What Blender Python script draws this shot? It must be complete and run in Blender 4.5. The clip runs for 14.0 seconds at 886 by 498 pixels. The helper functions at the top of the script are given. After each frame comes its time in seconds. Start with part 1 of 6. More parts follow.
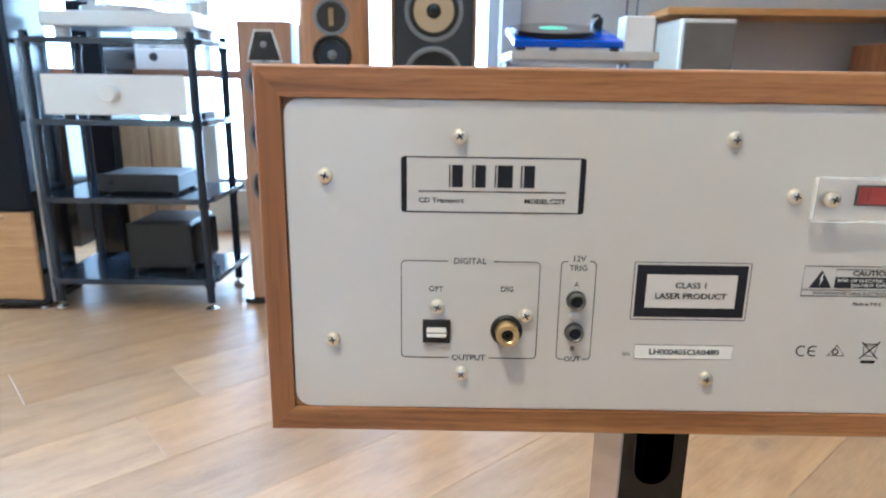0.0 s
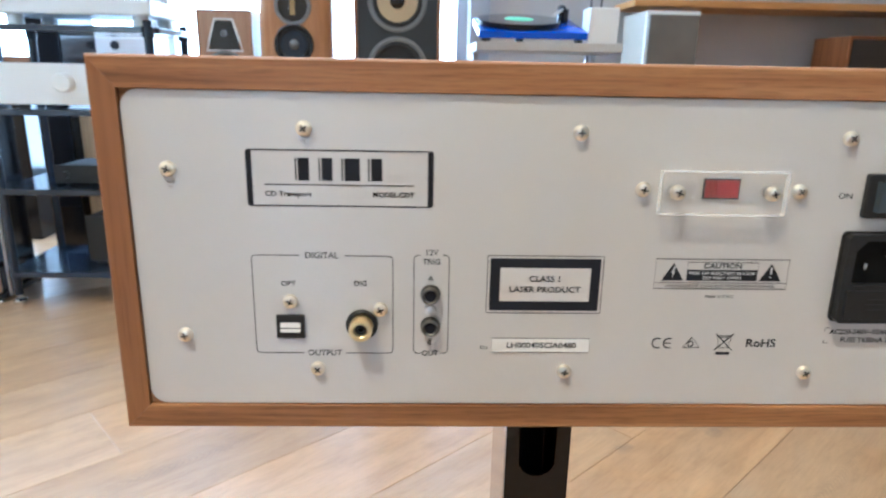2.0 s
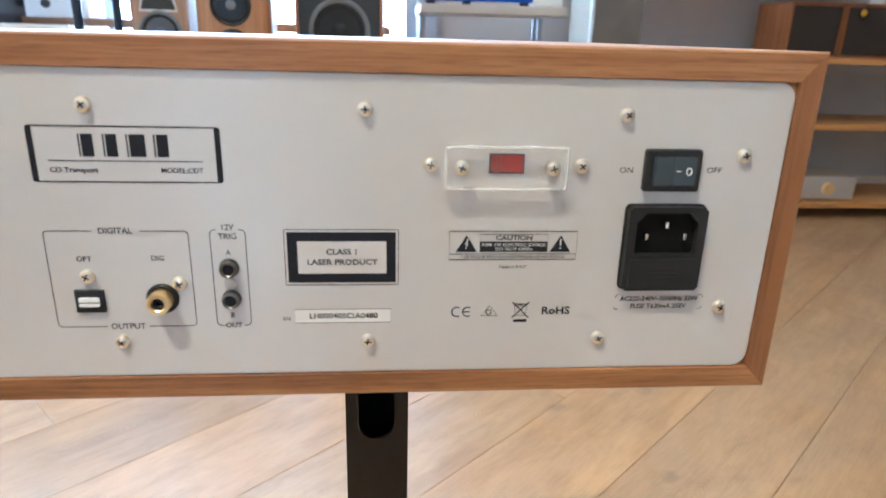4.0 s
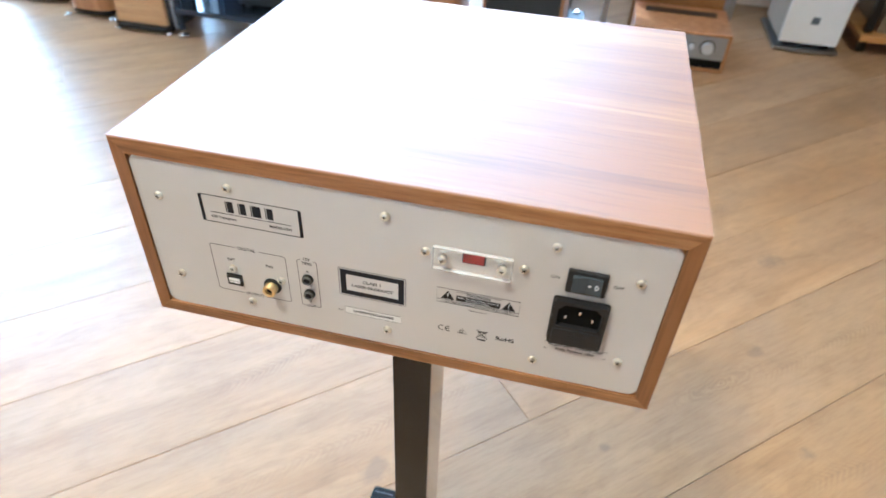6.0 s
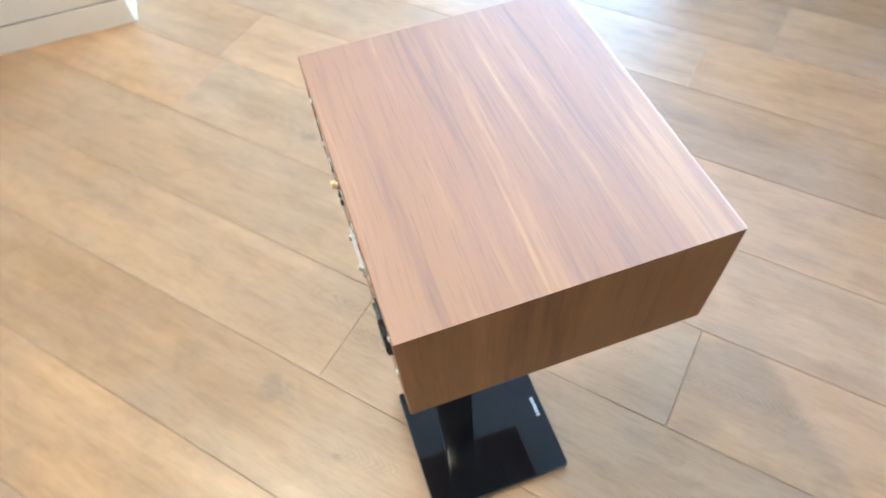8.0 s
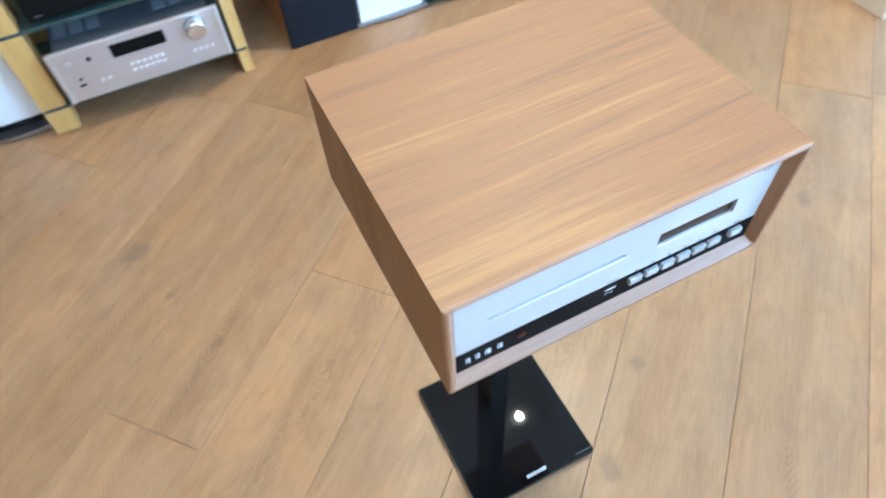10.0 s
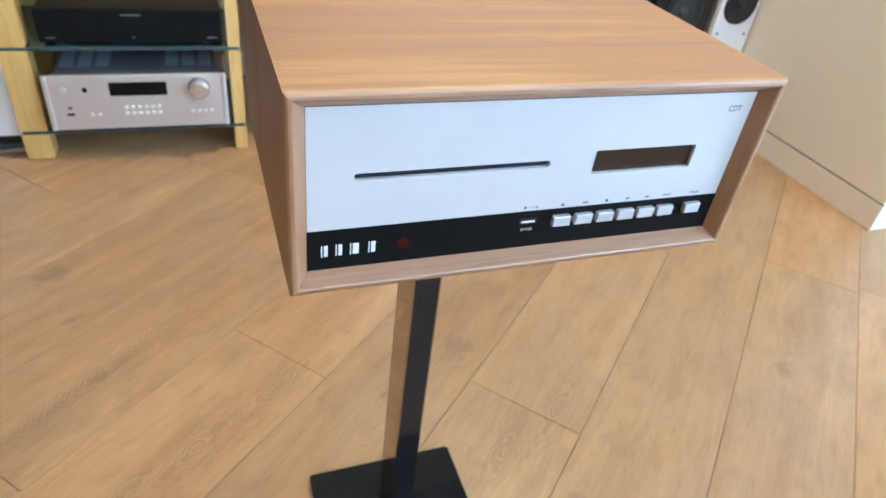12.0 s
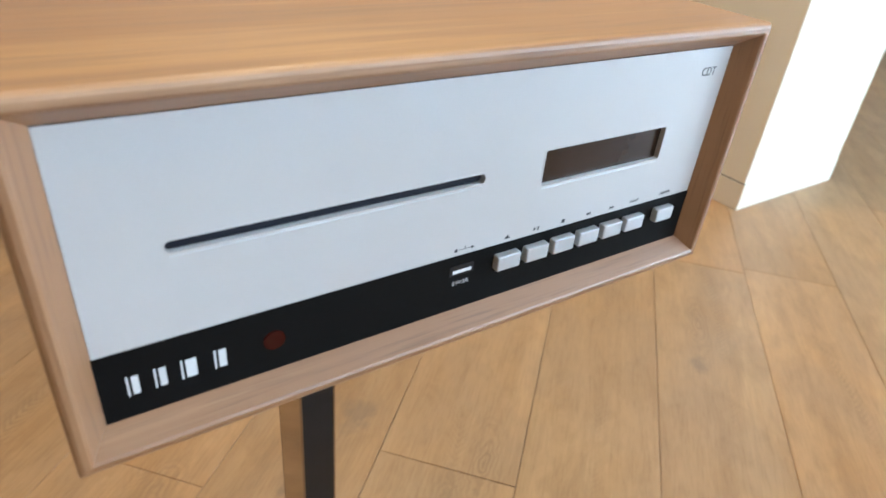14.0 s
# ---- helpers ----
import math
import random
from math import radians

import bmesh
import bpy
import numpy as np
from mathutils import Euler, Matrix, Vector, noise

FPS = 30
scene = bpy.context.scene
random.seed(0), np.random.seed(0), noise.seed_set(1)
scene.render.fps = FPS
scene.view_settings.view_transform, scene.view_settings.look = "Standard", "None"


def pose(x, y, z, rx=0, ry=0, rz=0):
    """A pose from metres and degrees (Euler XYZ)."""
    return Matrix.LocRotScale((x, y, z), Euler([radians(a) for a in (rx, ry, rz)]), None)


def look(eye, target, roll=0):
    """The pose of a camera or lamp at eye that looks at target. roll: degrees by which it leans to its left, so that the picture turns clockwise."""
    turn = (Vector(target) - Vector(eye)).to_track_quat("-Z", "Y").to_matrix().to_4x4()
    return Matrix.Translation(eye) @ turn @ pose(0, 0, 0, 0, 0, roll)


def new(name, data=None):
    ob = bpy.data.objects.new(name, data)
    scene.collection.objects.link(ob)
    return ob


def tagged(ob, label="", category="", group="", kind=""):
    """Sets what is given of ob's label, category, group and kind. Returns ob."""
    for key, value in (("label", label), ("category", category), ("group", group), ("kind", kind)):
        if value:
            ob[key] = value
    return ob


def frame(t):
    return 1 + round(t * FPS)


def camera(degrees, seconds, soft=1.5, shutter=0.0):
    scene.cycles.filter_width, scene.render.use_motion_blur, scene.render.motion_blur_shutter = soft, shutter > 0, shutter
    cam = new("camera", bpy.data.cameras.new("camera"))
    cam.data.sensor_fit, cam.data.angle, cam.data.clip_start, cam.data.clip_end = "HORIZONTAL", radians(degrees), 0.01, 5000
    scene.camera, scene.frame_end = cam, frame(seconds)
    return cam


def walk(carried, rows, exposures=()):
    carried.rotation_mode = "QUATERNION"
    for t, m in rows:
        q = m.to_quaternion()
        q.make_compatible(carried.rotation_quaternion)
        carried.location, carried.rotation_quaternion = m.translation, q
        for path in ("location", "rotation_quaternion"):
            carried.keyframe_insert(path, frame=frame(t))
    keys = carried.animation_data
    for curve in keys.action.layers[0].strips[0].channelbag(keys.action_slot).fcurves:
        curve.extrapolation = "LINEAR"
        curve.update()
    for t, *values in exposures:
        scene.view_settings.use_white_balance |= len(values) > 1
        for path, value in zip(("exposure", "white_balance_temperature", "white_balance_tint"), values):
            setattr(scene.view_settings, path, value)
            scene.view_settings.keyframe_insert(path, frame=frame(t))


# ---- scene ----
cam = camera(69.0, 14.0, soft=1.6, shutter=0.35)
cam.data.dof.use_dof, cam.data.dof.focus_distance, cam.data.dof.aperture_fstop = True, 0.36, 15.0
PATH = [
    (0, (-0.099, -0.221, 0.741), (-0.101, 1.712, 0.228), 0.8),
    (0.5, (-0.097, -0.221, 0.743), (-0.09, 1.712, 0.229), 0.8),
    (1, (-0.088, -0.222, 0.741), (-0.071, 1.711, 0.226), 1.0),
    (1.5, (-0.074, -0.221, 0.741), (-0.043, 1.708, 0.215), 1.0),
    (2, (-0.054, -0.219, 0.742), (0.009, 1.706, 0.204), 1.1),
    (2.5, (-0.04, -0.216, 0.743), (0.064, 1.705, 0.198), 1.3),
    (3, (-0.021, -0.218, 0.741), (0.143, 1.698, 0.194), 1.4),
    (3.2, (-0.012, -0.219, 0.742), (0.173, 1.695, 0.192), 1.4),
    (5.3, (0.03, -0.249, 0.816), (0.0, 1.487, -0.176), 2.7),
    (5.5, (0.04, -0.253, 0.847), (-0.071, 1.438, -0.217), 3.3),
    (6, (0.088, -0.266, 0.931), (-0.231, 1.242, -0.343), 2.7),
    (6.5, (0.173, -0.233, 1.029), (-0.405, 1.043, -0.399), -1.0),
    (7, (0.256, -0.185, 1.103), (-0.566, 0.731, -0.474), -2.7),
    (7.2, (0.278, -0.163, 1.124), (-0.613, 0.653, -0.47), -3.3),
    (7.7, (0.338, -0.078, 1.137), (-0.715, 0.421, -0.496), -5.0),
    (8.25, (0.374, 0.060, 1.148), (-0.736, 0.122, -0.525), -6.6),
    (8.8, (0.367, 0.205, 1.148), (-0.657, -0.178, -0.535), -7.5),
    (9.3, (0.337, 0.33, 1.14), (-0.513, -0.415, -0.511), -7.7),
    (9.5, (0.32, 0.377, 1.131), (-0.44, -0.501, -0.498), -7.5),
    (10, (0.245, 0.483, 1.111), (-0.218, -0.618, -0.493), -4.7),
    (10.5, (0.198, 0.558, 1.061), (-0.143, -0.678, -0.473), -0.3),
    (11, (0.184, 0.615, 1.0), (-0.213, -0.76, -0.397), 5.2),
    (11.5, (0.2, 0.613, 0.932), (-0.346, -0.857, -0.309), 7.8),
    (12, (0.199, 0.585, 0.875), (-0.444, -0.907, -0.291), 7.7),
    (12.5, (0.186, 0.549, 0.847), (-0.534, -0.947, -0.269), 7.6),
    (13, (0.17, 0.518, 0.827), (-0.608, -0.957, -0.277), 7.5),
    (13.5, (0.155, 0.484, 0.81), (-0.701, -0.964, -0.273), 6.8),
    (14, (0.153, 0.456, 0.8), (-0.857, -0.918, -0.246), 5.6),
]
walk(cam, [(t, look(eye, target, roll)) for t, eye, target, roll in PATH],
     exposures=[(0, 0.37, 4760, 4), (3.2, 0.49, 4800, 5), (5.3, 0.50, 4760, 4), (6.2, 0.46, 4720, 3), (7.2, 0.38, 4650, 1), (9.3, 0.03, 4680, 2),
                (11, -0.02, 4800, 3), (12.5, -0.20, 5500, 6), (13.3, -0.31, 5700, 7), (14, -0.45, 5850, 7)])

# ---- daylight ----
world = bpy.data.worlds.new("sky")
scene.world = world
world.use_nodes = True
wn = world.node_tree
sky = wn.nodes.new("ShaderNodeTexSky")
sky.sky_type, sky.sun_disc = "NISHITA", False
sky.sun_elevation, sky.sun_rotation = radians(64), radians(-14)
wn.nodes["Background"].inputs["Strength"].default_value = 0.08
wn.links.new(sky.outputs[0], wn.nodes["Background"].inputs["Color"])

sun = new("sun", bpy.data.lights.new("sun", "SUN"))
sun.data.energy, sun.data.angle, sun.data.color = 2.4, radians(0.6), (1.0, 0.96, 0.91)
sun.matrix_world = look((-1.17, 4.73, 10.0), (0, 0, 0))


WINDOW_TOP = 2.66

# warm ceiling spots, in pairs; the two eastern pairs are unseen, added as fill
SPOTS = [(-0.541, -0.766, 106), (-0.697, -0.766, 106), (0.670, 0.150, 20), (0.826, 0.150, 20), (1.120, 1.200, 30), (1.276, 1.200, 30)]
for x, y, watts in SPOTS:
    spot = new("spot_light", bpy.data.lights.new("spot_light", "SPOT"))
    spot.data.energy, spot.data.color, spot.data.shadow_soft_size = watts, (1.0, 0.74, 0.43), 0.018
    spot.data.spot_size, spot.data.spot_blend = radians(115), 0.8
    spot.matrix_world = pose(x, y, 2.735)

# ---- materials ----
def nodes_of(name):
    m = bpy.data.materials.new(name)
    m.use_nodes = True
    return m, m.node_tree.nodes, m.node_tree.links, m.node_tree.nodes["Principled BSDF"]


def coords(nd, lk, scale=(1, 1, 1), shuffle=False):
    tc, mp = nd.new("ShaderNodeTexCoord"), nd.new("ShaderNodeMapping")
    mp.inputs["Scale"].default_value = scale
    src = tc.outputs["Object"]
    if shuffle:
        info, comb, add = nd.new("ShaderNodeObjectInfo"), nd.new("ShaderNodeCombineXYZ"), nd.new("ShaderNodeVectorMath")
        mul = nd.new("ShaderNodeMath")
        mul.operation, mul.inputs[1].default_value = "MULTIPLY", 37.0
        lk.new(info.outputs["Random"], mul.inputs[0])
        lk.new(mul.outputs[0], comb.inputs[0])
        lk.new(mul.outputs[0], comb.inputs[1])
        lk.new(src, add.inputs[0])
        lk.new(comb.outputs[0], add.inputs[1])
        src = add.outputs[0]
    lk.new(src, mp.inputs["Vector"])
    return mp.outputs[0]


def noise_at(nd, lk, vec, scale, detail=4.0, rough=0.55, distort=0.0):
    n = nd.new("ShaderNodeTexNoise")
    n.inputs["Scale"].default_value, n.inputs["Detail"].default_value = scale, detail
    n.inputs["Roughness"].default_value, n.inputs["Distortion"].default_value = rough, distort
    lk.new(vec, n.inputs["Vector"])
    return n.outputs["Fac"]


def ramp(nd, lk, fac, stops):
    r = nd.new("ShaderNodeValToRGB")
    els = r.color_ramp.elements
    els[0].position, els[0].color = stops[0][0], (*stops[0][1], 1)
    els[1].position, els[1].color = stops[-1][0], (*stops[-1][1], 1)
    for p, c in stops[1:-1]:
        e = els.new(p)
        e.color = (*c, 1)
    lk.new(fac, r.inputs[0])
    return r.outputs[0]


def mixed(nd, lk, fac, a, b, mode="MIX"):
    m = nd.new("ShaderNodeMix")
    m.data_type, m.blend_type = "RGBA", mode
    for socket, v in ((m.inputs[0], fac), (m.inputs[6], a), (m.inputs[7], b)):
        if isinstance(v, (int, float)):
            socket.default_value = v
        elif isinstance(v, tuple):
            socket.default_value = (*v, 1)
        else:
            lk.new(v, socket)
    return m.outputs[2]


def maths(nd, lk, op, a, b=0.0, clamp=False):
    m = nd.new("ShaderNodeMath")
    m.operation, m.use_clamp = op, clamp
    for socket, v in zip(m.inputs, (a, b)):
        if isinstance(v, (int, float)):
            socket.default_value = v
        else:
            lk.new(v, socket)
    return m.outputs[0]


def bumped(nd, lk, bsdf, height, strength, dist=0.001):
    b = nd.new("ShaderNodeBump")
    b.inputs["Strength"].default_value, b.inputs["Distance"].default_value = strength, dist
    lk.new(height, b.inputs["Height"])
    lk.new(b.outputs[0], bsdf.inputs["Normal"])


def plain(name, color, rough=0.5, metal=0.0, var=0.10, fine=220.0, coarse=7.0, bump=0.08, coat=0.0, spec=0.5, rvar=0.12):
    """Paint, plastic or metal: a base colour with stains and grain at two scales."""
    m, nd, lk, b = nodes_of(name)
    v = coords(nd, lk)
    big, small = noise_at(nd, lk, v, coarse, 3), noise_at(nd, lk, v, fine, 3)
    lo, hi = tuple(c * (1 - var) for c in color), tuple(min(1.0, c * (1 + var)) for c in color)
    c = ramp(nd, lk, big, [(0.3, lo), (0.7, hi)])
    c = mixed(nd, lk, 0.25 * var / 0.1 if var < 0.4 else 1.0, c, ramp(nd, lk, small, [(0.3, lo), (0.7, hi)]))
    lk.new(c, b.inputs["Base Color"])
    b.inputs["Metallic"].default_value = metal
    b.inputs["Specular IOR Level"].default_value = spec
    lk.new(maths(nd, lk, "MULTIPLY_ADD", big, rvar), b.inputs["Roughness"])
    rnode = b.inputs["Roughness"].links[0].from_node
    rnode.inputs[2].default_value = max(0.01, rough - rvar / 2)
    if coat:
        b.inputs["Coat Weight"].default_value, b.inputs["Coat Roughness"].default_value = coat, 0.08
    if bump:
        bumped(nd, lk, b, small, bump, 0.0006)
    return m


def timber(name, axis, dark, mid, light, rough=0.4, across=42.0, along=1.3, pores=0.5, shuffle=False, coat=0.0, warp=0.35):
    """Wood whose grain runs along one axis (0 x, 1 y, 2 z)."""
    m, nd, lk, b = nodes_of(name)
    s = [across] * 3
    s[axis] = along
    v = coords(nd, lk, tuple(s), shuffle)
    band = noise_at(nd, lk, v, 1.0, 5, 0.6, warp)
    s2 = [across * 9] * 3
    s2[axis] = along * 12
    v2 = coords(nd, lk, tuple(s2), shuffle)
    fibre = noise_at(nd, lk, v2, 1.0, 3, 0.6, 0.1)
    s3 = [across * 0.16] * 3
    s3[axis] = along * 0.6
    broad = noise_at(nd, lk, coords(nd, lk, tuple(s3), shuffle), 1.0, 2, 0.5, 0.4)
    f = maths(nd, lk, "ADD", maths(nd, lk, "MULTIPLY", band, 0.70), maths(nd, lk, "MULTIPLY", broad, 0.30))
    c = ramp(nd, lk, f, [(0.34, dark), (0.5, mid), (0.64, light)])
    pore = ramp(nd, lk, fibre, [(0.36, (0.45, 0.42, 0.4)), (0.52, (1, 1, 1))])
    c = mixed(nd, lk, pores, c, pore, "MULTIPLY")
    lk.new(c, b.inputs["Base Color"])
    r = maths(nd, lk, "MULTIPLY_ADD", fibre, 0.14)
    r.node.inputs[2].default_value = rough - 0.07
    lk.new(r, b.inputs["Roughness"])
    if coat:
        b.inputs["Coat Weight"].default_value, b.inputs["Coat Roughness"].default_value = coat, 0.50
        b.inputs["Coat IOR"].default_value, b.inputs["Specular IOR Level"].default_value = 1.55, 0.6
    bumped(nd, lk, b, fibre, 0.12, 0.0004)
    return m


def veneer(name, axis, dark, mid, light, rough=0.45, meander=0.010, coat=0.0, pores=0.5, sheen=0.46, gloss=1.55):
    """Walnut veneer: grain that wanders a little, pale and dark streaks, fine pore lines."""
    m, nd, lk, b = nodes_of(name)
    across = 1 if axis != 1 else 0
    src = coords(nd, lk)
    s = [9.0] * 3
    s[axis] = 2.6
    drift = noise_at(nd, lk, coords(nd, lk, tuple(s)), 1.0, 2, 0.5)
    off, comb, add = maths(nd, lk, "MULTIPLY_ADD", drift, meander * 2), nd.new("ShaderNodeCombineXYZ"), nd.new("ShaderNodeVectorMath")
    off.node.inputs[2].default_value = -meander
    lk.new(off, comb.inputs[across])
    lk.new(src, add.inputs[0])
    lk.new(comb.outputs[0], add.inputs[1])

    def layer(wide, along, detail, warp=0.0):
        mp = nd.new("ShaderNodeMapping")
        sc = [wide] * 3
        sc[axis] = along
        mp.inputs["Scale"].default_value = sc
        lk.new(add.outputs[0], mp.inputs["Vector"])
        return noise_at(nd, lk, mp.outputs[0], 1.0, detail, 0.6, warp)
    broad, band, streak, fibre = layer(17, 1.0, 2), layer(52, 2.2, 3), layer(190, 7.0, 3), layer(620, 26, 2)
    f = maths(nd, lk, "ADD", maths(nd, lk, "MULTIPLY", broad, 0.36), maths(nd, lk, "ADD", maths(nd, lk, "MULTIPLY", band, 0.46), maths(nd, lk, "MULTIPLY", streak, 0.18)))
    c = ramp(nd, lk, f, [(0.38, dark), (0.47, mid), (0.53, mid), (0.61, light)])
    c = mixed(nd, lk, ramp(nd, lk, streak, [(0.30, (0.30, 0.30, 0.30)), (0.42, (0, 0, 0))]), c, tuple(v * 0.80 for v in dark))
    c = mixed(nd, lk, pores, c, ramp(nd, lk, fibre, [(0.33, (0.52, 0.48, 0.44)), (0.47, (1, 1, 1))]), "MULTIPLY")
    lk.new(c, b.inputs["Base Color"])
    r = maths(nd, lk, "MULTIPLY_ADD", streak, 0.16)
    r.node.inputs[2].default_value = rough - 0.08
    lk.new(r, b.inputs["Roughness"])
    if coat:
        b.inputs["Coat Weight"].default_value, b.inputs["Coat Roughness"].default_value = coat, sheen
        b.inputs["Coat IOR"].default_value, b.inputs["Specular IOR Level"].default_value = gloss, 0.75
    bumped(nd, lk, b, fibre, 0.14, 0.0004)
    return m


def glowing(name, color, strength):
    m, nd, lk, b = nodes_of(name)
    b.inputs["Base Color"].default_value = (*color, 1)
    b.inputs["Emission Color"].default_value, b.inputs["Emission Strength"].default_value = (*color, 1), strength
    return m


def clear(name, color, rough=0.02, ior=1.46):
    m, nd, lk, b = nodes_of(name)
    b.inputs["Base Color"].default_value = (*color, 1)
    b.inputs["Roughness"].default_value, b.inputs["IOR"].default_value = rough, ior
    b.inputs["Transmission Weight"].default_value = 1.0
    return m


# floor oak with a few dark knots and arched grain where the boards have them
KNOTS = [(-0.206, -0.222, 0.024), (0.520, -0.595, 0.024), (-0.276, 0.134, 0.012), (-0.119, 0.269, 0.018), (0.477, -0.449, 0.011), (0.297, 0.508, 0.009),
         (0.238, 0.406, 0.007), (0.363, 0.931, 0.013), (0.513, 0.700, 0.012), (0.256, 1.380, 0.014), (-0.838, -0.019, 0.014), (0.583, 1.001, 0.020), (0.502, 0.016, 0.014), (0.493, 0.056, 0.007), (0.418, -0.289, 0.010), (0.569, 0.481, 0.010)]
ARCHES = [(0.272, -0.104), (-0.207, 0.014), (-0.942, -0.105), (0.392, -0.026), (0.44, 0.60), (-0.55, 0.62), (0.418, -0.289), (-0.327, -0.036), (0.136, -0.204)]
BOARDS = radians(41.8)


def floor_oak():
    m, nd, lk, b = nodes_of("oiled_oak")
    info = nd.new("ShaderNodeObjectInfo")
    band = noise_at(nd, lk, coords(nd, lk, (1.3, 8, 8), True), 1.0, 3, 0.5, 0.9)
    fibre = noise_at(nd, lk, coords(nd, lk, (22, 260, 260), True), 1.0, 4, 0.65, 0.2)
    grain = noise_at(nd, lk, coords(nd, lk, (3.2, 46, 46), True), 1.0, 4, 0.6, 0.6)
    cloud = noise_at(nd, lk, coords(nd, lk, (3.4, 5.5, 5.5), True), 1.0, 4, 0.6, 0.9)
    worn = noise_at(nd, lk, coords(nd, lk, (8, 17, 17), True), 1.0, 5, 0.65, 0.6)
    c = ramp(nd, lk, band, [(0.30, (0.362, 0.207, 0.090)), (0.5, (0.442, 0.268, 0.126)), (0.70, (0.492, 0.315, 0.160))])
    c = mixed(nd, lk, ramp(nd, lk, cloud, [(0.36, (0, 0, 0)), (0.66, (0.9, 0.9, 0.9))]), c, (0.382, 0.245, 0.134))
    c = mixed(nd, lk, ramp(nd, lk, worn, [(0.48, (0, 0, 0)), (0.74, (0.50, 0.50, 0.50))]), c, (0.255, 0.146, 0.066))
    c = mixed(nd, lk, 0.18, c, ramp(nd, lk, grain, [(0.36, (0.50, 0.44, 0.40)), (0.56, (1, 1, 1))]), "MULTIPLY")
    c = mixed(nd, lk, 0.30, c, ramp(nd, lk, fibre, [(0.34, (0.55, 0.52, 0.5)), (0.55, (1, 1, 1))]), "MULTIPLY")
    tone = ramp(nd, lk, info.outputs["Random"], [(0.0, (0.84, 0.79, 0.73)), (0.3, (0.95, 0.95, 0.96)), (0.55, (1.04, 0.97, 0.88)), (0.8, (0.90, 0.89, 0.89)), (1.0, (1.10, 1.06, 1.01))])
    c = mixed(nd, lk, 1.0, c, tone, "MULTIPLY")
    geo = nd.new("ShaderNodeNewGeometry")
    wob = nd.new("ShaderNodeTexNoise")
    wob.inputs["Scale"].default_value, wob.inputs["Detail"].default_value = 38, 4
    lk.new(geo.outputs["Position"], wob.inputs["Vector"])

    def distance_to(px, py, stretch):
        """Distance from a point, shorter along the boards by the given factor."""
        mp = nd.new("ShaderNodeMapping")
        mp.vector_type = "TEXTURE"
        mp.inputs["Location"].default_value, mp.inputs["Rotation"].default_value = (px, py, 0), (0, 0, BOARDS)
        mp.inputs["Scale"].default_value = (stretch, 1, 1)
        lk.new(geo.outputs["Position"], mp.inputs["Vector"])
        ln = nd.new("ShaderNodeVectorMath")
        ln.operation = "LENGTH"
        lk.new(mp.outputs[0], ln.inputs[0])
        return ln.outputs["Value"]
    arch = None
    for px, py in ARCHES:
        d = distance_to(px, py, 4.2)
        d = maths(nd, lk, "ADD", d, maths(nd, lk, "MULTIPLY", wob.outputs["Fac"], 0.022))
        ring = maths(nd, lk, "MULTIPLY_ADD", maths(nd, lk, "SINE", maths(nd, lk, "MULTIPLY", d, 900.0)), 0.5)
        ring.node.inputs[2].default_value = 0.5
        fade = maths(nd, lk, "SUBTRACT", 1.0, maths(nd, lk, "MULTIPLY", d, 21.0), True)
        e = maths(nd, lk, "MULTIPLY", ring, fade)
        arch = e if arch is None else maths(nd, lk, "MAXIMUM", arch, e)
    c = mixed(nd, lk, maths(nd, lk, "MULTIPLY", arch, 0.85), c, (0.22, 0.13, 0.068))
    total = None
    for kx, ky, r in KNOTS:
        e = maths(nd, lk, "MULTIPLY", distance_to(kx, ky, 1.5), 1.0 / r)
        e = maths(nd, lk, "ADD", e, maths(nd, lk, "MULTIPLY_ADD", wob.outputs["Fac"], 3.0))
        e.node.inputs[1].links[0].from_node.inputs[2].default_value = -1.5
        e = maths(nd, lk, "SUBTRACT", 1.35, e, True)
        total = e if total is None else maths(nd, lk, "MAXIMUM", total, e)
    c = mixed(nd, lk, maths(nd, lk, "MULTIPLY", total, 0.45), c, (0.13, 0.095, 0.07))
    # pointed arches of plain-sawn grain down the middle of some boards
    sep = nd.new("ShaderNodeSeparateXYZ")
    lk.new(coords(nd, lk), sep.inputs[0])
    wander = noise_at(nd, lk, coords(nd, lk, (1.6, 0.2, 0.2), True), 1.0, 2, 0.5)
    middle = maths(nd, lk, "MULTIPLY_ADD", wander, 0.16)
    middle.node.inputs[2].default_value = 0.030
    side = maths(nd, lk, "ABSOLUTE", maths(nd, lk, "SUBTRACT", sep.outputs["Y"], middle))
    rough_edge = noise_at(nd, lk, coords(nd, lk, (60, 140, 60), True), 1.0, 3, 0.6)
    phase = maths(nd, lk, "ADD", maths(nd, lk, "MULTIPLY", sep.outputs["X"], 470.0), maths(nd, lk, "ADD", maths(nd, lk, "MULTIPLY", side, 620.0), maths(nd, lk, "MULTIPLY", rough_edge, 5.0)))
    chevron = maths(nd, lk, "MULTIPLY_ADD", maths(nd, lk, "SINE", phase), 0.5)
    chevron.node.inputs[2].default_value = 0.5
    narrow = maths(nd, lk, "SUBTRACT", 1.0, maths(nd, lk, "MULTIPLY", side, 42.0), True)
    patch = ramp(nd, lk, noise_at(nd, lk, coords(nd, lk, (2.4, 3.0, 3.0), True), 1.0, 2, 0.5), [(0.47, (0, 0, 0)), (0.60, (1, 1, 1))])
    c = mixed(nd, lk, maths(nd, lk, "MULTIPLY", maths(nd, lk, "MULTIPLY", chevron, narrow), maths(nd, lk, "MULTIPLY", patch, 0.55)), c, (0.21, 0.125, 0.066))
    # small scattered pin knots
    pin = nd.new("ShaderNodeTexVoronoi")
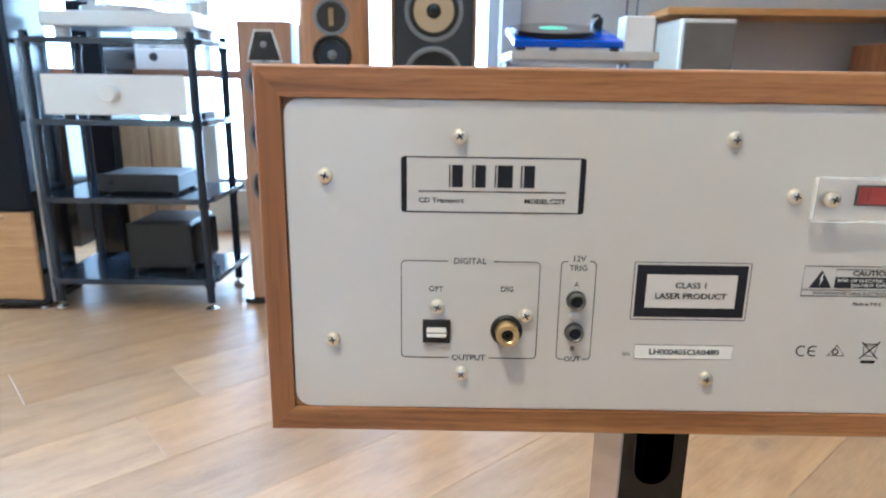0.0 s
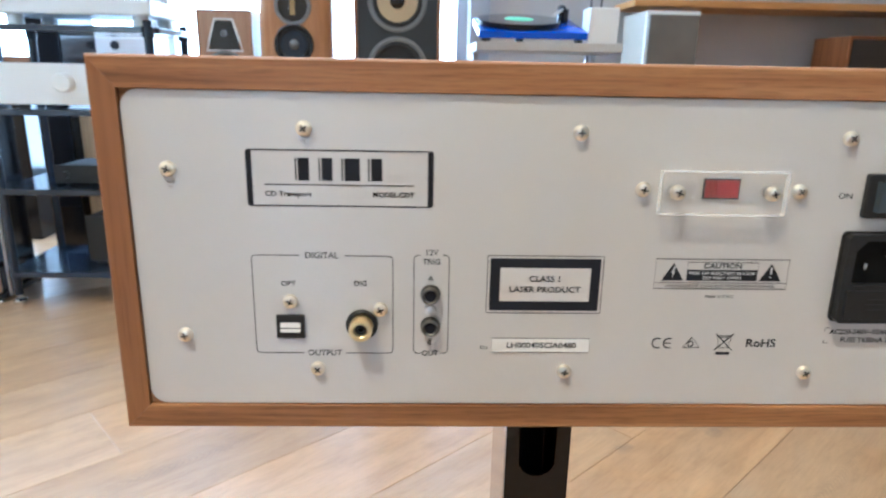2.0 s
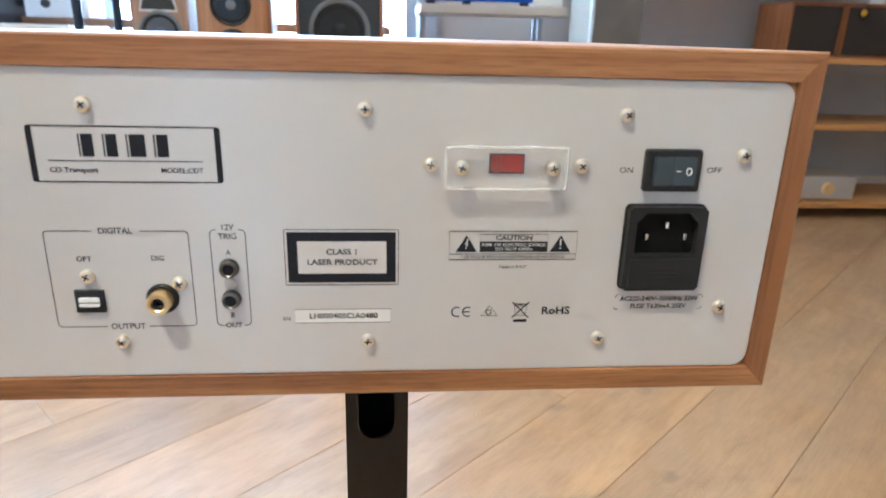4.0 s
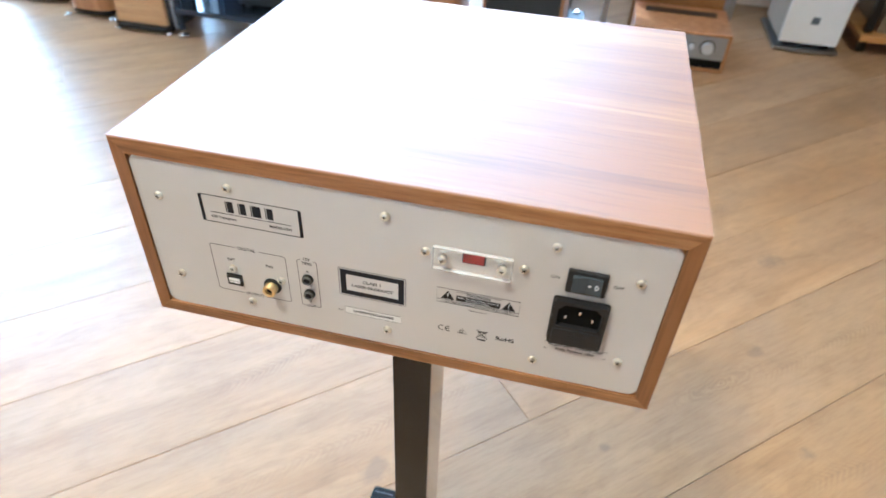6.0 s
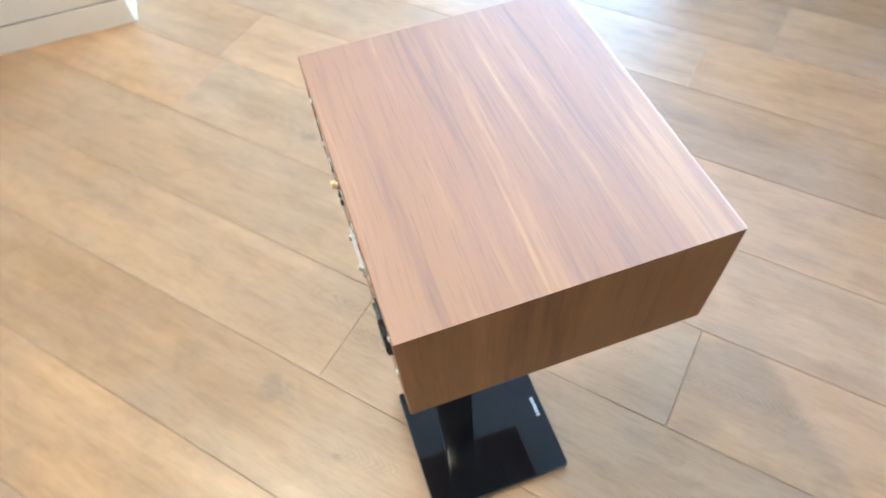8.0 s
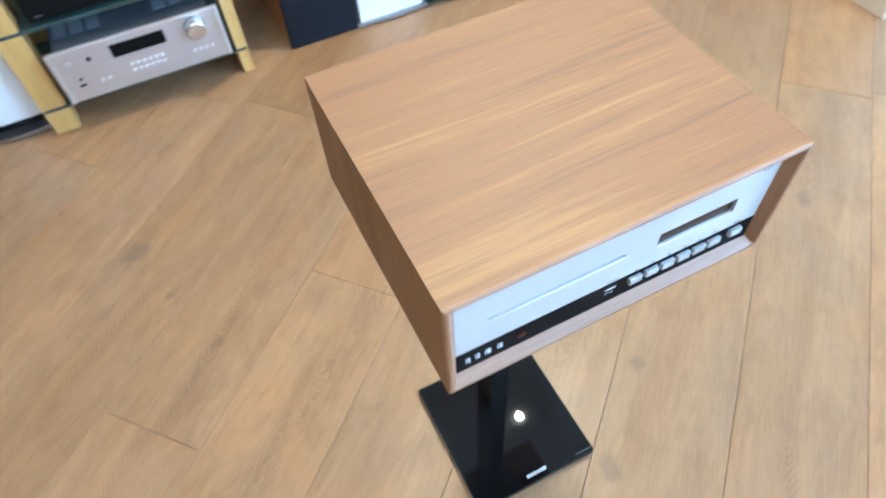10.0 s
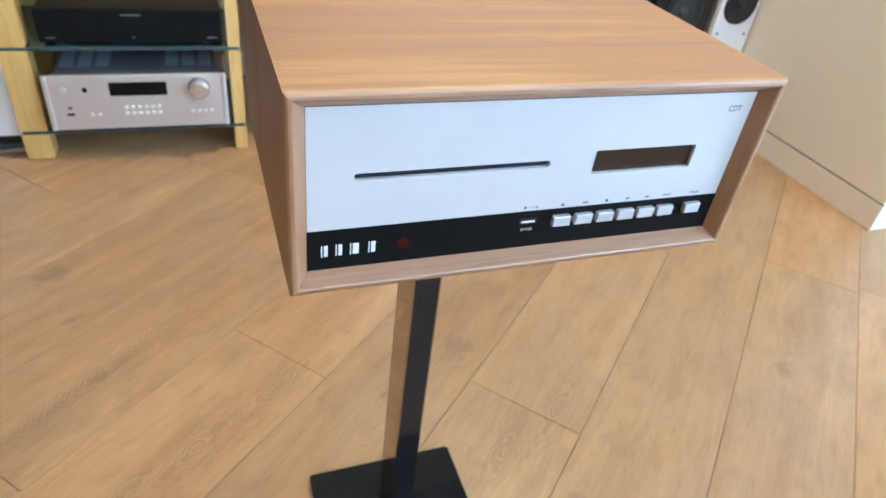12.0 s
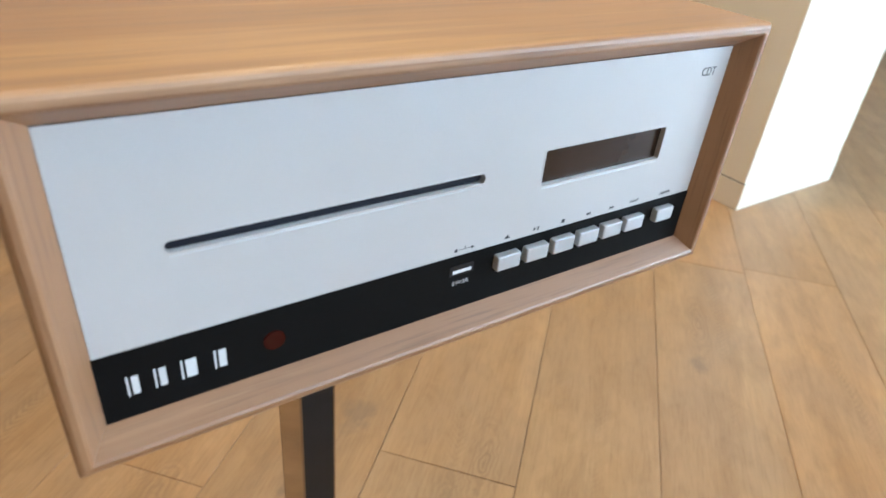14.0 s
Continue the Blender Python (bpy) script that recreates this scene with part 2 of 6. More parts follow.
    pin.inputs["Scale"].default_value = 3.6
    lk.new(coords(nd, lk, (1, 1.6, 1), True), pin.inputs["Vector"])
    c = mixed(nd, lk, ramp(nd, lk, pin.outputs["Distance"], [(0.015, (0.6, 0.6, 0.6)), (0.045, (0, 0, 0))]), c, (0.17, 0.11, 0.07))
    lk.new(c, b.inputs["Base Color"])
    r = maths(nd, lk, "MULTIPLY_ADD", cloud, 0.14)
    r.node.inputs[2].default_value = 0.315
    b.inputs["Specular IOR Level"].default_value = 0.55
    lk.new(r, b.inputs["Roughness"])
    bumped(nd, lk, b, fibre, 0.10, 0.0005)
    return m


def perforated(name, color, pitch, hole):
    """White metal tiles with a square grid of small dark holes."""
    m, nd, lk, b = nodes_of(name)
    v = coords(nd, lk, (1 / pitch, 1 / pitch, 1))
    fr, sub, ln = nd.new("ShaderNodeVectorMath"), nd.new("ShaderNodeVectorMath"), nd.new("ShaderNodeVectorMath")
    fr.operation, sub.operation, ln.operation = "FRACTION", "MULTIPLY_ADD", "LENGTH"
    lk.new(v, fr.inputs[0])
    lk.new(fr.outputs[0], sub.inputs[0])
    sub.inputs[1].default_value, sub.inputs[2].default_value = (1, 1, 0), (-0.5, -0.5, 0)
    lk.new(sub.outputs[0], ln.inputs[0])
    c = ramp(nd, lk, ln.outputs["Value"], [(hole, (0.03, 0.03, 0.03)), (hole + 0.06, color)])
    lk.new(c, b.inputs["Base Color"])
    b.inputs["Roughness"].default_value = 0.6
    return m


WALNUT_D, WALNUT_M, WALNUT_L = (0.158, 0.057, 0.011), (0.258, 0.103, 0.019), (0.362, 0.174, 0.041)
walnut_x = veneer("walnut_along_x", 0, WALNUT_D, WALNUT_M, WALNUT_L, 0.58, 0.016, 0.92, 0.36, 0.60, 1.60)
walnut_z = veneer("walnut_along_z", 2, (0.150, 0.058, 0.018), (0.225, 0.095, 0.030), (0.290, 0.132, 0.044), 0.44, 0.008, 0.0, 0.4)
walnut_lip = veneer("walnut_lipping", 0, (0.205, 0.088, 0.032), (0.308, 0.147, 0.061), (0.400, 0.215, 0.100), 0.46, 0.003, 0.5, 0.4, 0.56, 1.5)
walnut_lip_z = veneer("walnut_lipping_upright", 2, (0.205, 0.088, 0.032), (0.308, 0.147, 0.061), (0.400, 0.215, 0.100), 0.46, 0.003, 0.5, 0.4, 0.56, 1.5)
walnut_rim = timber("walnut_edge", 0, (0.125, 0.047, 0.014), (0.285, 0.128, 0.044), (0.410, 0.212, 0.082), 0.38, 150, 5.0, 0.5)
oak_floor = floor_oak()
oak_light = timber("light_oak_veneer", 2, (0.40, 0.27, 0.14), (0.52, 0.36, 0.19), (0.62, 0.45, 0.26), 0.42, 50, 1.5, 0.35)
cherry = timber("cherry_veneer", 2, (0.30, 0.125, 0.045), (0.42, 0.20, 0.080), (0.52, 0.27, 0.115), 0.34, 40, 1.2, 0.3)
ash_pink = timber("pale_cherry_veneer", 2, (0.29, 0.155, 0.085), (0.38, 0.215, 0.125), (0.46, 0.28, 0.17), 0.4, 40, 1.2, 0.3)
mahogany = timber("mahogany_veneer", 2, (0.15, 0.050, 0.016), (0.24, 0.085, 0.026), (0.32, 0.12, 0.038), 0.35, 40, 1.2, 0.3)
maple = timber("yellow_maple", 2, (0.50, 0.30, 0.085), (0.60, 0.375, 0.115), (0.67, 0.44, 0.155), 0.42, 30, 1.2, 0.25)
shelf_wood = timber("orange_beech", 0, (0.43, 0.195, 0.052), (0.56, 0.275, 0.078), (0.64, 0.345, 0.108), 0.4, 40, 1.2, 0.3)
panel_grey = plain("silver_grey_paint", (0.580, 0.557, 0.535), 0.36, 0.30, 0.03, 700, 9, 0.10)
panel_silver = plain("pale_silver_paint", (0.585, 0.558, 0.540), 0.36, 0.16, 0.03, 700, 9, 0.08)
ink = plain("printed_dark_ink", (0.012, 0.013, 0.019), 0.55, 0, 0.05, bump=0, spec=0.2)
ink_grey = plain("printed_grey_ink", (0.045, 0.045, 0.05), 0.55, 0, 0.05, bump=0, spec=0.2)
ink_white = plain("printed_white_ink", (0.72, 0.72, 0.72), 0.5, 0, 0.03, bump=0)
paper = plain("white_label", (0.72, 0.71, 0.69), 0.5, 0, 0.03, bump=0)
gold = plain("gold_plate", (0.93, 0.70, 0.34), 0.30, 1.0, 0.06)
steel = plain("nickel_screw", (0.84, 0.79, 0.68), 0.28, 1.0, 0.08, 900)
chrome = plain("bright_aluminium", (0.78, 0.78, 0.78), 0.25, 1.0, 0.05)
alu = plain("satin_aluminium", (0.66, 0.64, 0.62), 0.38, 0.75, 0.04, 500)
alu_warm = plain("champagne_aluminium", (0.62, 0.56, 0.52), 0.40, 0.6, 0.04, 500)
black_plastic = plain("black_plastic", (0.014, 0.014, 0.015), 0.42, 0, 0.2, 400, spec=0.35)
black_gloss = plain("black_gloss", (0.008, 0.008, 0.009), 0.12, 0, 0.15, 300, bump=0.0, coat=0.6)
black_glass = plain("black_glass", (0.006, 0.006, 0.007), 0.02, 0, 0.1, 300, bump=0.0, spec=0.36, rvar=0.02)
dark_nickel = plain("dark_nickel", (0.16, 0.155, 0.14), 0.35, 0.9, 0.08)
glass_edge = plain("glass_edge_glint", (0.20, 0.205, 0.20), 0.3, 0, 0.1, 300, bump=0.0)
black_satin = plain("black_lacquer", (0.010, 0.0105, 0.012), 0.17, 0, 0.15, 300, 12, 0.02)
column_gloss = plain("black_gloss_lacquer", (0.010, 0.010, 0.011), 0.09, 0, 0.15, 300, 12, 0.0, spec=0.3, rvar=0.04)
black_strip = plain("black_anodised", (0.006, 0.006, 0.006), 0.6, 0, 0.1, 500, spec=0.08)
black_cloth = plain("dark_grille_cloth", (0.007, 0.0085, 0.013), 0.85, 0, 0.3, 900, 10, 0.5, spec=0.25)
grey_cloth = plain("grey_grille_cloth", (0.150, 0.135, 0.118), 0.85, 0, 0.15, 900, 10, 0.5)
blue_cloth = plain("slate_blue_cloth", (0.085, 0.115, 0.18), 0.8, 0, 0.15, 900, 10, 0.4)
rocker_grey = plain("slate_grey_plastic", (0.050, 0.064, 0.078), 0.25, 0, 0.1, 400)
red_ridge = plain("dark_red_ridge", (0.26, 0.008, 0.006), 0.3, 0, 0.1, spec=0.3)
amp_panel = plain("grey_brushed_aluminium", (0.34, 0.335, 0.325), 0.38, 0.4, 0.05, 500)
cone_black = plain("black_poly_cone", (0.022, 0.027, 0.032), 0.35, 0, 0.15, 200)
plinth_black = plain("black_painted_plinth", (0.010, 0.011, 0.012), 0.38, 0, 0.15, 300, 10, 0.05, spec=0.3)
rubber = plain("black_rubber", (0.014, 0.014, 0.014), 0.6, 0, 0.2)
cone_grey = plain("grey_cone", (0.10, 0.11, 0.13), 0.5, 0, 0.15, 200)
cone_tan = plain("tan_paper_cone", (0.50, 0.38, 0.22), 0.7, 0, 0.12, 200)
white_satin = plain("white_lacquer", (0.80, 0.79, 0.77), 0.32, 0, 0.02, 400)
cream_side = plain("cream_vinyl", (0.40, 0.335, 0.25), 0.45, 0, 0.06, 300)
# unseen east wall: tone lowered to dim the light it throws back
wall_far = plain("bounce_cutting_east_tone", (0.46, 0.37, 0.27), 0.7, 0, 0.04, 160, 2.2, 0.25)
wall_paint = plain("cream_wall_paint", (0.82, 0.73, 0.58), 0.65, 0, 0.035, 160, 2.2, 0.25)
# unseen south wall: tone darkened so less light bounces off it
wall_dim = plain("bounce_cutting_south_tone", (0.46, 0.37, 0.27), 0.7, 0, 0.04, 160, 2.2, 0.25)
wall_cool = plain("pale_grey_wall_paint", (0.50, 0.475, 0.445), 0.7, 0, 0.04, 160, 2.2, 0.25)
frame_grey = plain("grey_window_frame", (0.36, 0.38, 0.41), 0.4, 0.2, 0.05)
steel_grey = plain("grey_steel_tube", (0.36, 0.37, 0.39), 0.30, 0.9, 0.06)
# black rack lacquer with blue haze mixed into its colour
hazed_navy = plain("haze_tinted_black_lacquer", (0.016, 0.024, 0.038), 0.22, 0, 0.15, 300, 12, 0.02)
ring_grey = plain("grey_driver_ring", (0.20, 0.205, 0.21), 0.45, 0.2, 0.08)
ribbon_dull = plain("dull_brass_ribbon", (0.30, 0.20, 0.085), 0.5, 0.4, 0.1)
amber_veneer = timber("amber_oak_veneer", 0, (0.40, 0.215, 0.085), (0.52, 0.30, 0.130), (0.60, 0.37, 0.175), 0.42, 40, 1.5, 0.3)
navy_glass = plain("dark_glass_shelf", (0.020, 0.028, 0.045), 0.10, 0, 0.1, bump=0.0, spec=0.7)
green_glass = plain("bottle_green_glass", (0.045, 0.075, 0.075), 0.08, 0, 0.08, bump=0.0, spec=0.6)
dark_nickel = plain("dark_nickel", (0.16, 0.155, 0.14), 0.35, 0.9, 0.08)
glass_edge = plain("glass_edge", (0.035, 0.060, 0.058), 0.15, 0, 0.1, bump=0.0)
top_blue = plain("grey_painted_steel_lid", (0.10, 0.115, 0.135), 0.38, 0.3, 0.06)
vent_pale = plain("pale_vent_mesh", (0.30, 0.33, 0.36), 0.5, 0.3, 0.1, 1200)
blue_acrylic = plain("blue_lacquer", (0.012, 0.095, 0.62), 0.2, 0, 0.05)
mat_green = plain("green_record_label", (0.18, 0.55, 0.28), 0.6, 0, 0.1)
display_brown = plain("smoked_display_window", (0.034, 0.018, 0.011), 0.22, 0, 0.1, bump=0.0, spec=0.4)
led_dark = plain("dark_red_lens", (0.035, 0.004, 0.003), 0.25, 0, 0.1, bump=0.0, spec=0.3)
red_switch = plain("red_switch_plastic", (0.34, 0.012, 0.010), 0.3, 0, 0.1, spec=0.3)
red_card = plain("red_sleeve", (0.55, 0.02, 0.02), 0.5, 0, 0.1)
card_cream = plain("cream_sleeve", (0.58, 0.52, 0.42), 0.6, 0, 0.15)
card_brown = plain("brown_sleeve", (0.22, 0.15, 0.09), 0.6, 0, 0.3)
card_olive = plain("faded_picture_sleeve", (0.33, 0.31, 0.22), 0.35, 0, 0.45, 30, 14)
acrylic = plain("clear_acrylic", (0.92, 0.93, 0.94), 0.08, 0, 0.02, bump=0.0)
acrylic.node_tree.nodes["Principled BSDF"].inputs["Alpha"].default_value = 0.035
acrylic_edge = plain("acrylic_edge", (0.85, 0.86, 0.87), 0.15, 0, 0.02, bump=0.0)
acrylic_edge.node_tree.nodes["Principled BSDF"].inputs["Alpha"].default_value = 0.38
button_silver = plain("pale_silver_button", (0.60, 0.61, 0.62), 0.32, 0.40, 0.03, 500)
dark_chrome = plain("smoked_polished_metal", (0.38, 0.33, 0.28), 0.07, 1.0, 0.06, 300, 6, 0.005, rvar=0.04)
daylight = glowing("overcast_glare", (0.76, 0.89, 1.0), 11.5)
tiles = perforated("perforated_ceiling_tile", (0.78, 0.76, 0.73), 0.018, 0.24)
lamp_glow = glowing("warm_lamp", (1.0, 0.78, 0.48), 60.0)
brown_cloth = plain("dark_brown_cloth", (0.030, 0.022, 0.018), 0.85, 0, 0.3, 900, 10, 0.5)


# ---- building helpers ----
def part(name, bm, material, parent=None, label="", smooth=False):
    me = bpy.data.meshes.new(name)
    bm.normal_update()
    bm.to_mesh(me)
    bm.free()
    if smooth:
        me.shade_smooth()
        me.set_sharp_from_angle(angle=radians(35))
    me.materials.append(material)
    ob = new(name, me)
    if parent is not None:
        ob.parent = parent
    if label:
        tagged(ob, label)
    return ob


def thing(name, label, category, x=0.0, y=0.0, z=0.0, turn=0.0, group="", kind=""):
    ob = new(name)
    ob.empty_display_size = 0.05
    ob.matrix_basis = pose(x, y, z, 0, 0, turn)
    return tagged(ob, label, category, group, kind)


def box(x0, x1, y0, y1, z0, z1, bevel=0.0, seg=2):
    bm = bmesh.new()
    bmesh.ops.create_cube(bm, size=1)
    bmesh.ops.transform(bm, verts=bm.verts, matrix=Matrix.Translation(((x0 + x1) / 2, (y0 + y1) / 2, (z0 + z1) / 2)) @
                        Matrix.Diagonal((x1 - x0, y1 - y0, z1 - z0, 1)))
    if bevel:
        bmesh.ops.bevel(bm, geom=bm.edges[:], offset=bevel, segments=seg, profile=0.5, affect="EDGES")
    return bm


AXES = {"x": Matrix.Rotation(radians(90), 4, "Y"), "y": Matrix.Rotation(radians(-90), 4, "X"), "z": Matrix.Identity(4)}


def rod(x, y, z, r, h, axis="z", seg=24, r2=None, bevel=0.0):
    """A cylinder or cone from (x, y, z) for h along an axis."""
    bm = bmesh.new()
    bmesh.ops.create_cone(bm, cap_ends=True, segments=seg, radius1=r, radius2=r if r2 is None else r2, depth=h)
    bmesh.ops.translate(bm, verts=bm.verts, vec=(0, 0, h / 2))
    if bevel:
        rims = [e for e in bm.edges if abs(e.verts[0].co.z - e.verts[1].co.z) < 1e-6]
        bmesh.ops.bevel(bm, geom=rims, offset=bevel, segments=2, profile=0.5, affect="EDGES")
    bmesh.ops.transform(bm, verts=bm.verts, matrix=Matrix.Translation((x, y, z)) @ AXES[axis])
    return bm


def lathe(profile, x, y, z, axis="z", seg=32):
    """Turns a profile of (radius, height) round an axis."""
    bm = bmesh.new()
    rings = []
    for r, h in profile:
        if r < 1e-6:
            rings.append([bm.verts.new((0, 0, h))])
        else:
            rings.append([bm.verts.new((r * math.cos(2 * math.pi * i / seg), r * math.sin(2 * math.pi * i / seg), h)) for i in range(seg)])
    for a, b in zip(rings, rings[1:]):
        for i in range(seg):
            j = (i + 1) % seg
            loop = [a[i % len(a)], a[j % len(a)], b[j % len(b)], b[i % len(b)]]
            unique = list(dict.fromkeys(loop))
            if len(unique) > 2:
                bm.faces.new(unique)
    bmesh.ops.recalc_face_normals(bm, faces=bm.faces)
    bmesh.ops.transform(bm, verts=bm.verts, matrix=Matrix.Translation((x, y, z)) @ AXES[axis])
    return bm


def slab(points, d0, d1, plane="xz", bevel=0.0):
    """A flat outline, pushed from d0 to d1 along the third axis."""
    bm = bmesh.new()

    def at(p, d):
        return {"xz": (p[0], d, p[1]), "xy": (p[0], p[1], d), "yz": (d, p[0], p[1])}[plane]
    low, high = [bm.verts.new(at(p, d0)) for p in points], [bm.verts.new(at(p, d1)) for p in points]
    n = len(points)
    bm.faces.new(low)
    bm.faces.new(high[::-1])
    for i in range(n):
        bm.faces.new((low[i], high[i], high[(i + 1) % n], low[(i + 1) % n]))
    bmesh.ops.recalc_face_normals(bm, faces=bm.faces)
    if bevel:
        rim = [e for e in bm.edges if len(e.link_faces) == 2 and any(len(f.verts) == n and n > 4 for f in e.link_faces)]
        bmesh.ops.bevel(bm, geom=rim or bm.edges[:], offset=bevel, segments=2, profile=0.5, affect="EDGES")
    return bm


def rounded(x0, x1, z0, z1, r, n=5):
    """The outline of a rectangle with rounded corners."""
    pts = []
    for cx, cz, a0 in ((x1 - r, z1 - r, 0), (x0 + r, z1 - r, 90), (x0 + r, z0 + r, 180), (x1 - r, z0 + r, 270)):
        for i in range(n + 1):
            a = radians(a0 + 90 * i / n)
            pts.append((cx + r * math.cos(a), cz + r * math.sin(a)))
    return pts


def join(*bms):
    out = bmesh.new()
    for bm in bms:
        me = bpy.data.meshes.new("joined")
        bm.to_mesh(me)
        bm.free()
        out.from_mesh(me)
        bpy.data.meshes.remove(me)
    return out


def moved(bm, m):
    bmesh.ops.transform(bm, verts=bm.verts, matrix=m)
    return bm


def ring_line(outline, width, d0, d1, plane="xz"):
    """A thin line of a given width that follows a closed outline."""
    bm = bmesh.new()
    n = len(outline)
    inner = []
    for i in range(n):
        a, p, b = Vector(outline[i - 1]), Vector(outline[i]), Vector(outline[(i + 1) % n])
        t = (b - a).normalized()
        inner.append(p + Vector((-t.y, t.x)) * width)

    def at(p, d):
        return (p[0], d, p[1]) if plane == "xz" else (p[0], p[1], d)
    rows = [[bm.verts.new(at(p, d)) for p in pts] for pts, d in ((outline, d0), (outline, d1), (inner, d1), (inner, d0))]
    for k in range(4):
        for i in range(n):
            j = (i + 1) % n
            bm.faces.new((rows[k][i], rows[k][j], rows[(k + 1) % 4][j], rows[(k + 1) % 4][i]))
    bmesh.ops.recalc_face_normals(bm, faces=bm.faces)
    return bm


def letters(body, size, m, material, parent, name="lettering", align="CENTER", stretch=1.0, label="", bold=0.0):
    """Raised print: the characters stand at the pose m, size is their cap height."""
    cu = bpy.data.curves.new("print", "FONT")
    cu.body, cu.size, cu.extrude, cu.align_x, cu.align_y = body, size / 0.70, 0.00006, align, "CENTER"
    cu.resolution_u, cu.offset = 3, bold
    tmp = new("print", cu)
    dg = bpy.context.evaluated_depsgraph_get()
    me = bpy.data.meshes.new_from_object(tmp.evaluated_get(dg))
    bpy.data.objects.remove(tmp)
    me.transform(m @ Matrix.Diagonal((stretch, 1, 1, 1)))
    me.name = name
    me.materials.clear()
    me.materials.append(material)
    ob = new(name, me)
    ob.parent = parent
    tagged(ob, label or "printed lettering")
    return ob


# ---- the room ----
X0, X1, Y0, Y1, H = -4.30, 4.20, -1.62, 2.88, 2.75

sub = part("floor", box(X0 - 0.2, X1 + 0.2, Y0 - 0.2, Y1 + 0.2, -0.12, -0.021), plain("dark_subfloor", (0.05, 0.038, 0.028), 0.9))
tagged(sub, "oiled oak plank floor laid diagonally across the showroom", "floor", kind="structure")

ground = part("ground", box(-60, 60, -60, 60, -0.40, -0.16), plain("pale_paving", (0.32, 0.31, 0.30), 0.8, 0, 0.15, 20, 0.4))
tagged(ground, "pale paving outside the windows", "ground", kind="structure")


haze = part("backdrop", box(-5.59, 0.6, 4.20, 4.24, -0.15, 4.2), daylight)
tagged(haze, "blank white glare of the bright street outside", "backdrop", kind="structure")
# second glow plane, added behind the west window
haze = part("backdrop", box(-5.64, -5.60, 0.2, 4.19, -0.15, 4.2), daylight)
tagged(haze, "blank white glow beyond the unseen west window", "backdrop", kind="structure")


def wall(name, bm, material, label):
    return tagged(part(name, bm, material), label, "wall", kind="structure")


T = 0.16
# north wall: window bays, then a solid stretch of plaster
wall("wall_north", join(
    box(0.14, X1 + T, Y1 - 0.02, Y1 + T, -0.1, H),
    box(X0 - T, 0.14, Y1 - 0.02, Y1 + T, WINDOW_TOP, H),
    box(X0 - T, 0.14, Y1 - 0.02, Y1 + T, -0.1, 0.20)), wall_cool, "pale grey plaster wall with a tall row of windows")
wall("wall_south", box(X0 - T, X1 + T, Y0 - T, Y0, -0.1, H), wall_dim, "plain closing wall behind the loudspeakers, darkened to cut its bounced light")
wall("wall_east", box(X1, X1 + T, Y0, Y1 - 0.02, -0.1, H), wall_far, "plain closing wall out of view, darkened to cut its bounced light")
wall("wall_west", join(box(X0 - T, X0, Y0, 1.60, -0.1, H), box(X0 - T, X0, 1.60, Y1 - 0.02, WINDOW_TOP, H), box(X0 - T, X0, 1.60, Y1 - 0.02, -0.1, 0.20)), wall_cool, "pale grey plaster wall with one unseen window added")
wall("wall_return", join(box(-2.0, -1.5, Y0, -0.405, -0.1, H)), wall_paint, "smooth cream painted wall return")
ceil = part("ceiling", box(X0 - T, X1 + T, Y0 - T, Y1 + T, H, H + 0.12), tiles)
tagged(ceil, "white ceiling of perforated metal tiles", "ceiling", kind="structure")

skirt = tagged(new("baseboard"), "cream painted skirting board, groove shade above it painted as a dark strip", "baseboard", kind="structure")
for bm in (box(-1.5, -1.497, Y0, -0.402, 0.0, 0.078, 0.0008), box(-2.0, -1.5, -0.405, -0.402, 0.0, 0.078, 0.0008),
           box(-1.49, X1, Y0, Y0 + 0.010, 0.0, 0.08, 0.0015), box(0.16, X1, Y1 - 0.032, Y1 - 0.02, 0.0, 0.10, 0.0015)):
    part("skirting_board", bm, wall_paint, skirt)
# dark strip paints the shade in the groove above the skirting
for bm in (box(-1.5, -1.4985, Y0, -0.4035, 0.0782, 0.0815),):
    part("gap_shade_strip", bm, plain("gap_shade_brown", (0.10, 0.075, 0.055), 0.9), skirt)


def window(name, axis, a0, a1, at, z0, z1, label):
    """A glazed bay: frame bars round a pane, across x (axis 0) or y (axis 1)."""
    w = tagged(new(name), label, "window", kind="structure")
    f, d = 0.05, 0.06

    def bar(u0, u1, v0, v1, dd, nm):
        bm = box(u0, u1, at - dd / 2, at + dd / 2, v0, v1, 0.003) if axis == 0 else box(at - dd / 2, at + dd / 2, u0, u1, v0, v1, 0.003)
        part(nm, bm, frame_grey, w)
    bar(a0, a0 + f, z0, z1, d, "window_frame")
    bar(a1 - f, a1, z0, z1, d, "window_frame")
    bar(a0 + f, a1 - f, z1 - f, z1, d, "window_frame")
    bar(a0 + f, a1 - f, z0, z0 + f, d, "window_sill")
    return w


for i, (a, b) in enumerate(((-4.30, -2.67), (-2.67, -1.25), (-1.25, 0.14))):
    window("window_%d" % (i + 1), 0, a, b, Y1 + 0.06, 0.20, WINDOW_TOP, "tall grey-framed shop window full of daylight")

# west window out of view, put in narrow to brighten that side
window("window_4", 1, 1.60, 2.86, X0 - 0.06, 0.20, WINDOW_TOP, "tall grey-framed shop window full of daylight")

